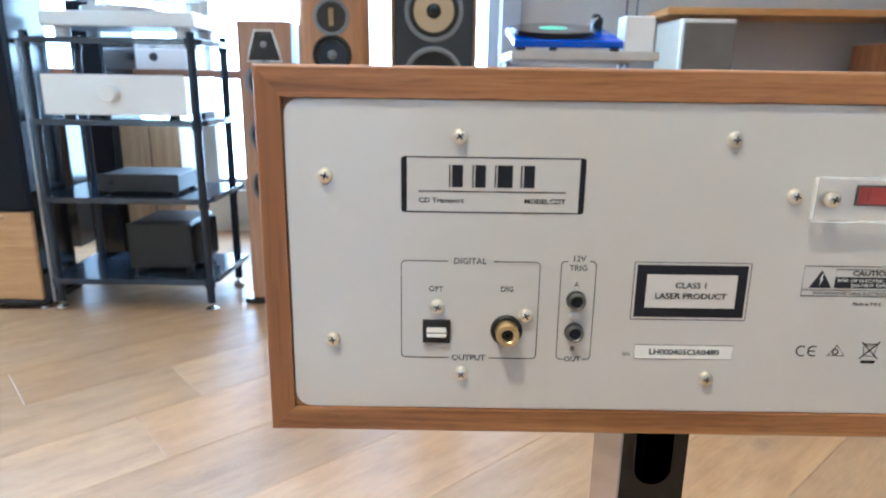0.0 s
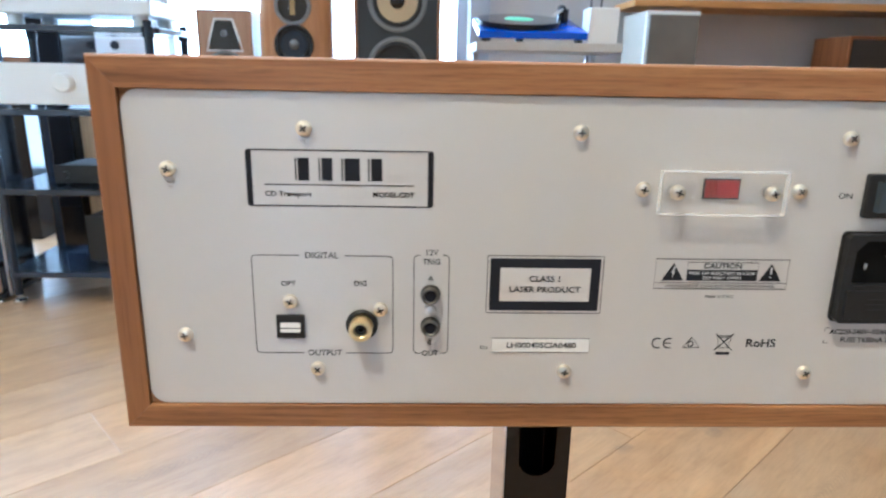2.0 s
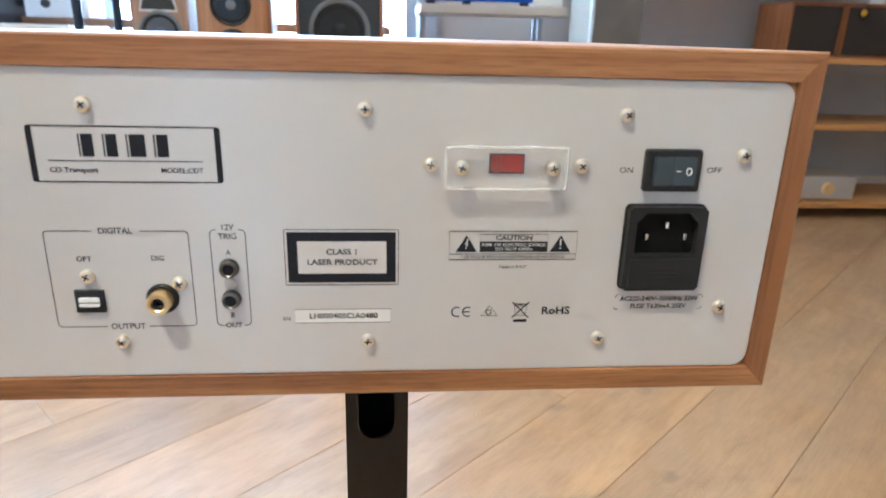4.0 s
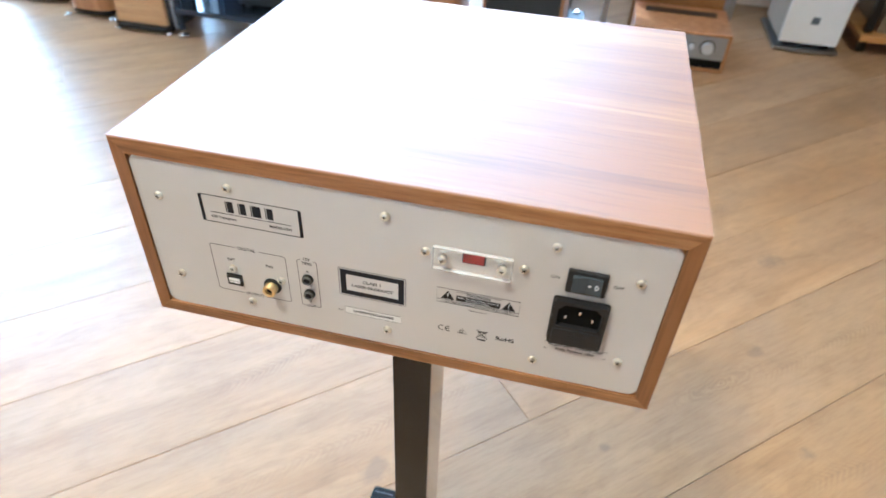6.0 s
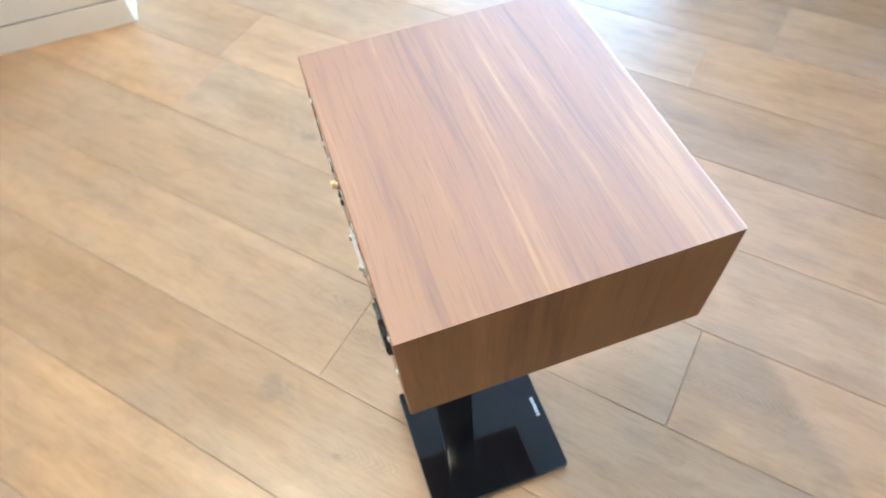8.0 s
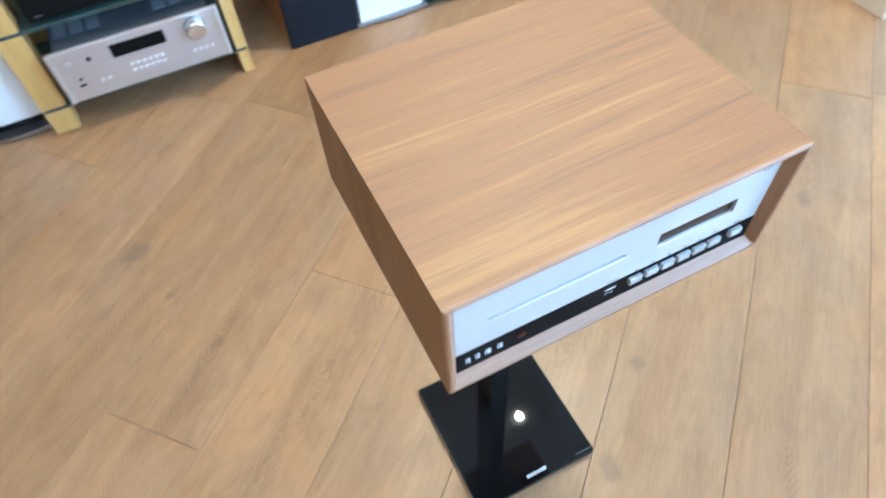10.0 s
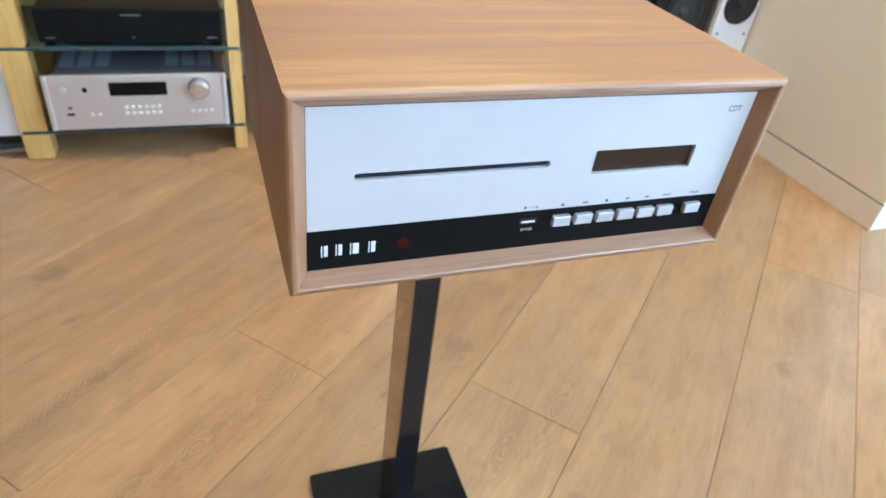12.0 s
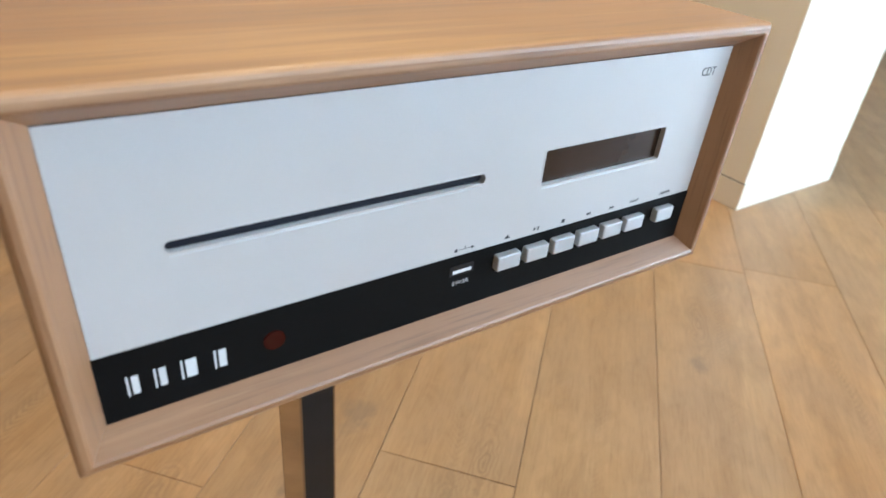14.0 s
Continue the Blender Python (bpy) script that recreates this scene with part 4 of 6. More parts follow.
for x, sx in ((0.0955, 1), (0.1308, -1)):
    for z, sz in ((0.0400, -1), (0.0340, 1)):
        part("corner_tick", join(slab([(x, z), (x + sx * 0.0018, z), (x + sx * 0.0018, z + 0.0002), (x, z + 0.0002)], BACK - 0.0001, BACK), slab([(x, z), (x + 0.0002, z), (x + 0.0002, z + sz * 0.0014), (x, z + sz * 0.0014)], BACK - 0.0001, BACK)), ink_grey, back)

# ---- front panel ----
FY = DEPTH - 0.0102
FRONT = Matrix.Rotation(radians(180), 4, "Z") @ UP


def on_front(x, z, d=0.0):
    return Matrix.Translation((x, FY + 0.00008 + d, z)) @ FRONT


def holed_panel(x0, x1, z0, z1, holes, y0, y1, rr):
    """A plate with rounded oblong holes, as one grid of cells with the corners filled in."""
    xs = sorted({x0, x1, *[h[0] for h in holes], *[h[1] for h in holes]})
    zs = sorted({z0, z1, *[h[2] for h in holes], *[h[3] for h in holes]})
    bm = bmesh.new()
    for xa, xb in zip(xs, xs[1:]):
        for za, zb in zip(zs, zs[1:]):
            if any(h[0] <= xa and xb <= h[1] and h[2] <= za and zb <= h[3] for h in holes):
                continue
            bm.faces.new([bm.verts.new(p) for p in ((xa, y1, za), (xa, y1, zb), (xb, y1, zb), (xb, y1, za))])
    for h in holes:
        r = rr[holes.index(h)]
        ring = rounded(h[0], h[1], h[2], h[3], r, 6)
        n = len(ring)
        top, low = [bm.verts.new((x, y1, z)) for x, z in ring], [bm.verts.new((x, y0, z)) for x, z in ring]
        for i in range(n):
            j = (i + 1) % n
            bm.faces.new((top[j], top[i], low[i], low[j]))
        for cx, cz, k in ((h[1], h[3], 0), (h[0], h[3], 1), (h[0], h[2], 2), (h[1], h[2], 3)):
            arc = top[k * 7:k * 7 + 7]
            corner = bm.verts.new((cx, y1, cz))
            for a, b in zip(arc, arc[1:]):
                bm.faces.new((corner, b, a))
    return bm


SLOT, DISP = (-0.0040, 0.1235, 0.0735, 0.0782), (-0.1160, -0.0365, 0.0655, 0.0830)
front = part("front_panel", holed_panel(-0.1509, 0.1509, 0.0402, 0.1203, [SLOT, DISP], FY - 0.0030, FY, [0.0022, 0.0012]), panel_silver, player, "pale silver painted front panel")
part("disc_slot", slab(rounded(-0.0035, 0.1230, 0.0738, 0.0779, 0.0019), FY - 0.0060, FY - 0.0024), ink, front, "dark disc slot")
part("display_window", box(-0.1158, -0.0367, FY - 0.0060, FY - 0.0026, 0.0657, 0.0828), display_brown, front, "smoked brown display window")
for h, r in ((SLOT, 0.0022), (DISP, 0.0012)):
    part("bright_edge", ring_line(rounded(h[0] - 0.0005, h[1] + 0.0005, h[2] - 0.0005, h[3] + 0.0005, r + 0.0004), 0.0006, FY - 0.0004, FY + 0.0002), panel_silver, front, "rounded opening edge")
    ledge = [(FY + 0.0003, h[2] - 0.0013), (FY - 0.0010, h[2] + 0.0001), (FY - 0.0020, h[2] + 0.0002), (FY - 0.0020, h[2] - 0.0013)]
    part("chamfer", slab(ledge, h[0] + r * 0.6, h[1] - r * 0.6, "yz"), button_silver, front, "bright polished lower chamfer")
strip = part("black_strip", box(-0.1512, 0.1512, FY - 0.003, FY + 0.0003, 0.0100, 0.0402, 0.0), black_strip, player, "matt black lower strip")
for k, (x, w) in enumerate(((0.1425, 0.0078), (0.1335, 0.0078), (0.1245, 0.0105), (0.1128, 0.0085))):
    part("maker_mark", slab(rect(x - 0.0007, x, 0.0205, 0.0292), FY, FY + 0.0005), ink_white, strip)
    part("maker_mark", slab(rect(x - w * 0.52, x - 0.0017, 0.0208, 0.0289), FY, FY + 0.0005), ink_white, strip)
part("sensor_lens", lathe([(0.0045, 0.0), (0.0043, 0.0006), (0.0, 0.0009)], 0.0900, FY + 0.0002, 0.0255, "y", 24), led_dark, strip, "dark red infrared lens", True)
usb = part("usb_socket", slab(rounded(-0.0035, 0.0095, 0.0300, 0.0350, 0.0005, 2), FY, FY + 0.0006), black_plastic, strip, "small USB socket")
part("usb_tongue", slab(rect(-0.0020, 0.0080, 0.0312, 0.0328), FY, FY + 0.0009), ink_white, usb, "white plastic tongue")
letters("5V=2A", 0.0022, on_front(0.0030, 0.0255, 0.0003), ink_white, strip)
BUTTONS = (-0.0215, -0.0388, -0.0560, -0.0728, -0.0897, -0.1064, -0.1303)
for x in BUTTONS:
    part("push_button", box(x - 0.0067, x + 0.0067, FY, FY + 0.0042, 0.0276, 0.0354, 0.0007), button_silver, strip, "satin silver push button")
part("status_lamp", rod(-0.1180, FY, 0.0305, 0.0011, 0.0006, "y", 14), ink_grey, strip)
part("symbol", slab([(-0.0232, 0.0420), (-0.0198, 0.0420), (-0.0215, 0.0440)], FY, FY + 0.0001), ink_grey, front)
part("symbol", join(slab([(-0.0372, 0.0420), (-0.0372, 0.0440), (-0.0390, 0.0430)], FY, FY + 0.0001), slab(rect(-0.0398, -0.0394, 0.0420, 0.0440), FY, FY + 0.0001), slab(rect(-0.0406, -0.0402, 0.0420, 0.0440), FY, FY + 0.0001)), ink_grey, front)
part("symbol", slab(rect(-0.0570, -0.0550, 0.0420, 0.0440), FY, FY + 0.0001), ink_grey, front)
for x, s in ((-0.0728, 1), (-0.0897, -1)):
    part("symbol", join(*[slab([(x + s * dx, 0.0430), (x + s * (dx - 0.0017), 0.0420), (x + s * (dx - 0.0017), 0.0440)], FY, FY + 0.0001) for dx in (0.0017, 0.0)]), ink_grey, front)
part("symbol", join(slab(rect(-0.0015, 0.0065, 0.0429, 0.0431), FY, FY + 0.0001), slab([(-0.0030, 0.0430), (-0.0012, 0.0421), (-0.0012, 0.0439)], FY, FY + 0.0001),
                    slab(rect(0.0020, 0.0024, 0.0430, 0.0443), FY, FY + 0.0001), rod(0.0070, FY - 0.0002, 0.0430, 0.0009, 0.0003, "y", 12)), ink_grey, front)
letters("INPUT", 0.0017, on_front(-0.1064, 0.0431), ink_grey, front)
letters("POWER", 0.0017, on_front(-0.1303, 0.0431), ink_grey, front)
letters("CDT", 0.0043, on_front(-0.1370, 0.1085), ink_grey, front, stretch=0.85)

# ---- the stand ----
stand = thing("pedestal_stand", "black steel pedestal stand with a square black glass base", "stand", 0, 0, 0)
part("base_plate", slab(rounded(-0.1082, 0.1130, -0.0045, 0.2355, 0.006), 0.0030, 0.0130, "xy", bevel=0.0016), black_glass, stand, "glossy black glass base")
# paler ring paints the light caught on the polished glass edge
part("edge_glint", ring_line(rounded(-0.1080, 0.1128, -0.0043, 0.2353, 0.006), 0.0009, 0.0118, 0.01306, "xy"), glass_edge, stand, "glass edge toned paler for its polished glint")
for x in (-0.09, 0.096):
    for y in (0.012, 0.22):
        part("foot", rod(x, y, 0.0, 0.010, 0.0032, seg=16), rubber, stand)
PX0, PX1, PY0, PY1, PT = -0.0140, 0.0168, 0.0475, 0.0990, ZB - 0.0205
notch = [(PX0 + 0.0002, 0.013), (PX1 - 0.0002, 0.013), (PX1 - 0.0002, PT), (0.0100, PT)] + [
    (0.0012 + 0.0088 * math.cos(radians(a)), 0.5640 + 0.0088 * math.sin(radians(a))) for a in range(0, -181, -15)] + [(-0.0076, PT), (PX0 + 0.0002, PT)]
column = part("column_back", slab(notch, PY0, PY0 + 0.002), column_gloss, stand, "black lacquered column back with a cable slot")
for a, b in ((PX0, PX0 + 0.002), (PX1 - 0.002, PX1)):
    part("column_side", box(a, b, PY0 + 0.0021, PY1, 0.013, PT, 0.0006), dark_chrome, stand, "smoked mirror-polished column side")
part("column_front", box(PX0 + 0.0021, PX1 - 0.0021, PY1 - 0.002, PY1 - 0.0003, 0.013, PT), column_gloss, stand)
part("top_plate", slab(rounded(-0.080, 0.086, 0.04, 0.20, 0.006), PT, ZB - 0.0145, "xy"), black_satin, stand)
for k in range(6):
    x = 0.0165 - 0.0062 * k
    part("maker_mark", box(x - 0.0046, x, 0.2190, 0.2245, 0.0129, 0.01312), ink_white, stand)
part("small_print", box(-0.1040, -0.0760, 0.2262, 0.2280, 0.0129, 0.01310), cone_grey, stand)


# ---- loudspeakers ----
def turned(profile, x, y, z, seg=32):
    """A turned piece that faces a loudspeaker's front (-y)."""
    return moved(lathe(profile, 0, 0, 0, "z", seg), Matrix.Translation((x, y, z)) @ Matrix.Rotation(radians(90), 4, "X"))


def driver(parent, x, z, r, cone, ring, y=0.0, cap=None, name="woofer"):
    d = part(name, turned([(r * 0.80, 0.0005), (r, 0.0005), (r, 0.004), (r * 0.94, 0.0065), (r * 0.86, 0.005), (r * 0.83, 0.001)], x, y, z), ring, parent, "", True)
    part("surround", turned([(r * 0.83, 0.001), (r * 0.79, 0.0055), (r * 0.72, 0.0055), (r * 0.68, 0.001)], x, y, z), rubber, d, "", True)
    part("cone", turned([(r * 0.69, 0.0015), (r * 0.45, 0.0010), (r * 0.24, 0.0008)], x, y, z), cone, d, "", True)
    part("dust_cap", turned([(r * 0.25, 0.0008), (r * 0.20, 0.006), (r * 0.10, 0.009), (0.0, 0.010)], x, y, z, 20), cap or cone, d, "", True)
    return d


def cabinet(parent, w, d, h, z0, material, round_front=0.0, taper=1.0, bevel=0.004):
    """A cabinet whose front is at y = 0; round_front gives bowed sides."""
    if round_front:
        n, pts = 10, []
        for i in range(n + 1):
            a = math.pi / 2 * i / n
            pts.append((-w / 2 + round_front * (1 - math.sin(a)), round_front * (1 - math.cos(a)) * 0.8))
        pts = pts[::-1]
        left = [(-w / 2 + round_front * (1 - math.cos(radians(a))), round_front * (1 - math.sin(radians(a)))) for a in range(90, -1, -9)]
        back_pts = [(-w / 2 * taper, d), (w / 2 * taper, d)]
        right = [(-x, y) for x, y in left[::-1]]
        return part("cabinet", slab(left + back_pts + right, z0, z0 + h, "xy"), material, parent, "", True)
    return part("cabinet", box(-w / 2, w / 2, 0.0, d, z0, z0 + h, bevel), material, parent)


def spiked_plinth(parent, w, d, z, proud=0.02, th=0.022, material=None):
    part("plinth", slab(rounded(-w / 2 - proud, w / 2 + proud, -proud, d + proud, 0.02, 4), z, z + th, "xy", bevel=0.003), material or black_satin, parent, "", True)
    for x in (-w / 2, w / 2):
        for y in (0.0, d):
            part("spike", lathe([(0.004, 0.0), (0.012, 0.004), (0.012, z * 0.5), (0.008, z)], x, y, 0.0, seg=14), chrome, parent, "bright metal spike foot", True)


def badge(parent, x, z, w=0.026, h=0.026, material=None):
    part("badge", box(x - w / 2, x + w / 2, -0.0012, 0.001, z - h / 2, z + h / 2, 0.0004), material or cone_grey, parent, "small dark maker's badge")


def white_tower(x, y, turn, w=0.165, h=0.96, low=0.035, grille=None, label="white lacquered floorstanding loudspeaker on a curved grey plinth", logo=0.16, woofers=()):
    t = thing("floorstanding_speaker", label, "loudspeaker", x, y, 0, turn)
    part("cabinet", box(-w / 2, w / 2, 0.019, 0.30, low, low + h, 0.003), cream_side, t, "beige vinyl cabinet sides")
    part("baffle", box(-w / 2, w / 2, 0.0, 0.0188, low, low + h, 0.003), white_satin, t, "white lacquered front baffle")
    badge(t, 0, logo)
    if grille:
        part("grille", box(-w / 2 + 0.010, w / 2 - 0.004, -0.010, -0.0005, grille, low + h - 0.014, 0.004), grey_cloth, t, "grey cloth grille")
    for z, r in woofers:
        driver(t, 0, z, r, black_plastic, black_plastic)
        for sx in (-1, 1):
            part("grille_peg", turned([(0.0, 0.002), (0.0035, 0.002), (0.004, 0.0)], sx * w * 0.36, 0.0, z - r - 0.03, 12), rubber, t)
    part("plinth_bar", box(-w / 2 + 0.02, w / 2 - 0.02, 0.02, 0.28, 0.016, low, 0.002), black_satin, t)
    bow = [(-w / 2 - 0.012 + (w + 0.024) * i / 12, -0.004 - 0.010 * math.sin(math.pi * i / 12)) for i in range(13)]
    part("plinth", slab(bow + [(w / 2 + 0.012, 0.31), (-w / 2 - 0.012, 0.31)], 0.006, 0.0158, "xy"), steel_grey, t, "curved satin grey plinth")
    for sx in (-1, 1):
        part("plinth_foot", rod(sx * (w / 2 - 0.005), 0.012, 0.0, 0.010, 0.0061, seg=16), rubber, t)
    return t


def grille_tower(x, y, turn, w, d, h, side, cloth, label, woofers=(), z0=0.0, cone=None):
    t = thing("floorstanding_speaker", label, "loudspeaker", x, y, 0, turn)
    part("cabinet", box(-w / 2, w / 2, 0.016, d, z0, z0 + h, 0.003), side, t)
    part("grille" if not woofers else "baffle", box(-w / 2, w / 2, 0.0, 0.0158, z0, z0 + h, 0.003), cloth, t)
    for zz, r in woofers:
        driver(t, 0, zz, r, cone or cone_grey, black_plastic)
    return t


# along the south wall, fronts to the room
grille_tower(-0.118, -1.112, 180, 0.205, 0.30, 1.02, cherry, black_cloth, "tall loudspeaker with a full dark cloth grille and cherry sides")
white_tower(-0.328, -1.112, 180, 0.200, 0.98, 0.012, None, "white lacquered floorstanding loudspeaker beside a dark one", 0.098)
grille_tower(-0.540, -1.090, 180, 0.215, 0.30, 0.95, black_satin, black_cloth, "black floorstanding loudspeaker with cloth grille", z0=0.02)
grille_tower(-0.990, -1.150, 180, 0.200, 0.26, 0.98, black_satin, blue_cloth, "slim loudspeaker with slate blue cloth grille")
grille_tower(-1.212, -1.085, 180, 0.215, 0.30, 1.02, black_satin, black_satin, "black lacquered loudspeaker with two woofers", ((0.225, 0.068), (0.385, 0.068), (0.545, 0.068)), cone=cone_black)
white_tower(-1.415, -1.075, 180, 0.150, 0.98, 0.014, None, "slim white loudspeaker close to the wall return", 0.108, ((0.415, 0.062), (0.58, 0.062)))
white_tower(0.712, -1.125, 180, 0.155, 0.96, 0.046, None, "white lacquered loudspeaker beside the maple rack", 0.150)
grille_tower(0.945, -1.115, 180, 0.215, 0.32, 1.05, black_satin, black_cloth, "large black loudspeaker with cloth grille")

castor = thing("castor_foot", "small brass castor foot on the floor", "castor", -0.655, -1.075, 0)
part("wheel", rod(-0.008, 0, 0.016, 0.016, 0.016, "x", 20, bevel=0.002), black_plastic, castor)
part("fork", join(box(-0.013, -0.0095, -0.008, 0.008, 0.010, 0.045, 0.001), box(0.0095, 0.013, -0.008, 0.008, 0.010, 0.045, 0.001), box(-0.013, 0.013, -0.008, 0.008, 0.0451, 0.050, 0.001)), gold, castor)

# ---- maple and glass rack ----
rack = thing("hifi_rack", "yellow maple hi-fi rack with green glass shelves", "rack", 0, 0, 0)
RX0, RX1, RY0, RY1 = 0.104, 0.634, -1.46, -1.085
LEVELS = (0.066, 0.275, 0.485, 0.69)
for x0, x1 in ((RX0, RX0 + 0.030), (RX1 - 0.060, RX1)):
    for y0, y1 in ((RY1 - 0.060, RY1), (RY0, RY0 + 0.060)):
        z = 0.0
        for lev in LEVELS:
            part("upright_block", box(x0, x1, y0, y1, z, lev - 0.0005, 0.0015), maple, rack)
            z = lev + 0.0085
for lev in LEVELS:
    sh = part("glass_shelf", box(RX0 + 0.002, RX1 - 0.002, RY0, RY1 - 0.001, lev, lev + 0.008, 0.0012), green_glass, rack, "thick green-tinted glass shelf")
    part("glass_edge", box(RX0 + 0.032, RX1 - 0.062, RY1 - 0.0009, RY1 + 0.0004, lev + 0.001, lev + 0.007), glass_edge, sh)

# ---- silver receiver on the lowest glass shelf ----
rec = thing("av_receiver", "silver receiver with black display and round knob on a glass shelf", "receiver", 0.352, -1.060, 0.0745, 180)
part("body", box(-0.185, 0.185, 0.012, 0.36, 0.012, 0.146, 0.003), top_blue, rec, "dark grey steel lid and body")
face = part("faceplate", box(-0.200, 0.200, 0.0, 0.0118, 0.012, 0.150, 0.003), alu_warm, rec, "champagne silver faceplate")
for sx in (-1, 1):
    part("cheek", box(sx * 0.1995 - 0.006, sx * 0.1995 + 0.006, -0.003, 0.0120, 0.012, 0.150, 0.003), alu, rec)
    for sy in (0.03, 0.32):
        part("foot", rod(sx * 0.16, sy, 0.0, 0.020, 0.0122, seg=20), rubber, rec)
part("display", box(-0.065, 0.065, -0.0012, 0.001, 0.098, 0.132, 0.0006), black_strip, face, "black display window")
kn = part("volume_knob", turned([(0.0, 0.028), (0.020, 0.028), (0.0235, 0.025), (0.0245, 0.0)], 0.140, 0.0, 0.115, 36), chrome, face, "round silver volume knob", True)
part("knob_ring", turned([(0.0262, 0.0), (0.0262, 0.0015), (0.0246, 0.0015)], 0.140, 0.0, 0.115, 36), cone_grey, kn)
part("power_button", turned([(0.0, 0.005), (0.007, 0.005), (0.008, 0.0)], -0.165, 0.0, 0.115, 20), alu, face)
part("sensor", turned([(0.0, 0.001), (0.006, 0.001), (0.006, 0.0)], -0.118, 0.0, 0.115, 18), ink, face)
for row, z in enumerate((0.068, 0.052)):
    for k in range(6):
        part("small_button", turned([(0.0, 0.003), (0.0038, 0.003), (0.0044, 0.0)], -0.034 + 0.0150 * k, 0.0, z, 12), white_satin, face)
for k in range(4):
    part("small_button", turned([(0.0, 0.003), (0.0038, 0.003), (0.0044, 0.0)], 0.119 + 0.0150 * k, 0.0, 0.052, 12), white_satin, face)
for k in range(2):
    part("small_button", turned([(0.0, 0.003), (0.0038, 0.003), (0.0044, 0.0)], -0.112 + 0.0165 * k, 0.0, 0.052, 12), white_satin, face)
part("usb_port", box(-0.166, -0.150, -0.0008, 0.001, 0.050, 0.0565), ink, face)
part("jack_port", turned([(0.0, 0.001), (0.004, 0.001), (0.0042, 0.0)], -0.157, 0.0, 0.070, 14), ink, face)
for cx in (-0.120, 0.120):
    for k in (-1, 0, 1):
        part("vent_grid", box(cx + 0.040 * k - 0.015, cx + 0.040 * k + 0.015, 0.07, 0.28, 0.1455, 0.1468), vent_pale, rec, "pale perforated vent")

stb = thing("network_player", "flat plain black player on the middle glass shelf", "media player", 0.345, -1.090, 0.2835, 180)
part("body", box(-0.200, 0.200, 0.006, 0.30, 0.010, 0.085, 0.003), black_satin, stb)
sf = part("faceplate", box(-0.200, 0.200, 0.0, 0.0058, 0.010, 0.085, 0.002), black_strip, stb, "plain black faceplate")
part("maker_mark", box(-0.022, 0.022, -0.0005, 0.001, 0.072, 0.076), cone_grey, sf)
part("small_print", box(-0.185, -0.165, -0.0004, 0.001, 0.020, 0.0225), cone_grey, sf)
part("small_print", box(0.165, 0.188, -0.0004, 0.001, 0.0195, 0.0235), cone_grey, sf)
part("status_lamp", turned([(0.0, 0.001), (0.0025, 0.001), (0.0025, 0.0)], 0.0, 0.0, 0.022, 12), cone_grey, sf)
for sx in (-0.16, 0.16):
    for sy in (0.04, 0.26):
        part("foot", rod(sx, sy, 0.0, 0.016, 0.0102, seg=16), rubber, stb)
box2 = thing("black_amplifier", "black component on the upper glass shelf of the rack", "amplifier", 0.352, -1.090, 0.4935, 180)
part("body", box(-0.21, 0.21, 0.008, 0.33, 0.012, 0.12, 0.003), black_satin, box2)
part("faceplate", box(-0.215, 0.215, 0.0, 0.0078, 0.010, 0.125, 0.002), black_plastic, box2)
for sx in (-0.16, 0.16):
    for sy in (0.04, 0.28):
        part("foot", rod(sx, sy, 0.0, 0.016, 0.0122, seg=16), rubber, box2)

# ---- north side: loudspeakers along the windows ----
ta = thing("floorstanding_speaker", "tall loudspeaker, black grille above a pale oak lower front", "loudspeaker", -1.490, 1.745, 0)
part("cabinet", box(-0.100, 0.100, 0.018, 0.21, 0.030, 1.06, 0.003), black_satin, ta)
part("lower_front", box(-0.100, 0.100, 0.0, 0.0178, 0.030, 0.318, 0.003), amber_veneer, ta, "pale oak veneer lower front")
part("grille", box(-0.099, 0.099, -0.010, 0.0178, 0.324, 1.055, 0.004), black_cloth, ta, "black cloth grille")
badge(ta, 0.0, 0.300, 0.030, 0.004, chrome)
spiked_plinth(ta, 0.200, 0.21, 0.010, 0.012, 0.0198)

tb = thing("floorstanding_speaker", "round-fronted cherry loudspeaker on small feet", "loudspeaker", -1.755, 1.800, 0)
cabinet(tb, 0.185, 0.33, 1.02, 0.030, cherry, 0.055)
spiked_plinth(tb, 0.185, 0.33, 0.010, -0.01, 0.0198)
for z, r in ((0.92, 0.045), (0.78, 0.07), (0.60, 0.07)):
    driver(tb, 0, z, r, cone_grey, black_plastic)

tc = thing("floorstanding_speaker", "large loudspeaker with oak sides on a grey curved plinth", "loudspeaker", -2.10, 1.93, 0)
part("cabinet", box(-0.13, 0.13, 0.018, 0.40, 0.045, 1.15, 0.004), oak_light, tc)
part("baffle", box(-0.125, 0.125, 0.0, 0.0178, 0.045, 1.145, 0.004), cone_grey, tc)
spiked_plinth(tc, 0.26, 0.40, 0.020, 0.05, 0.0248, black_gloss)
for z, r in ((0.95, 0.05), (0.76, 0.085), (0.54, 0.085), (0.32, 0.085)):
    driver(tc, 0, z, r, cone_grey, black_plastic)

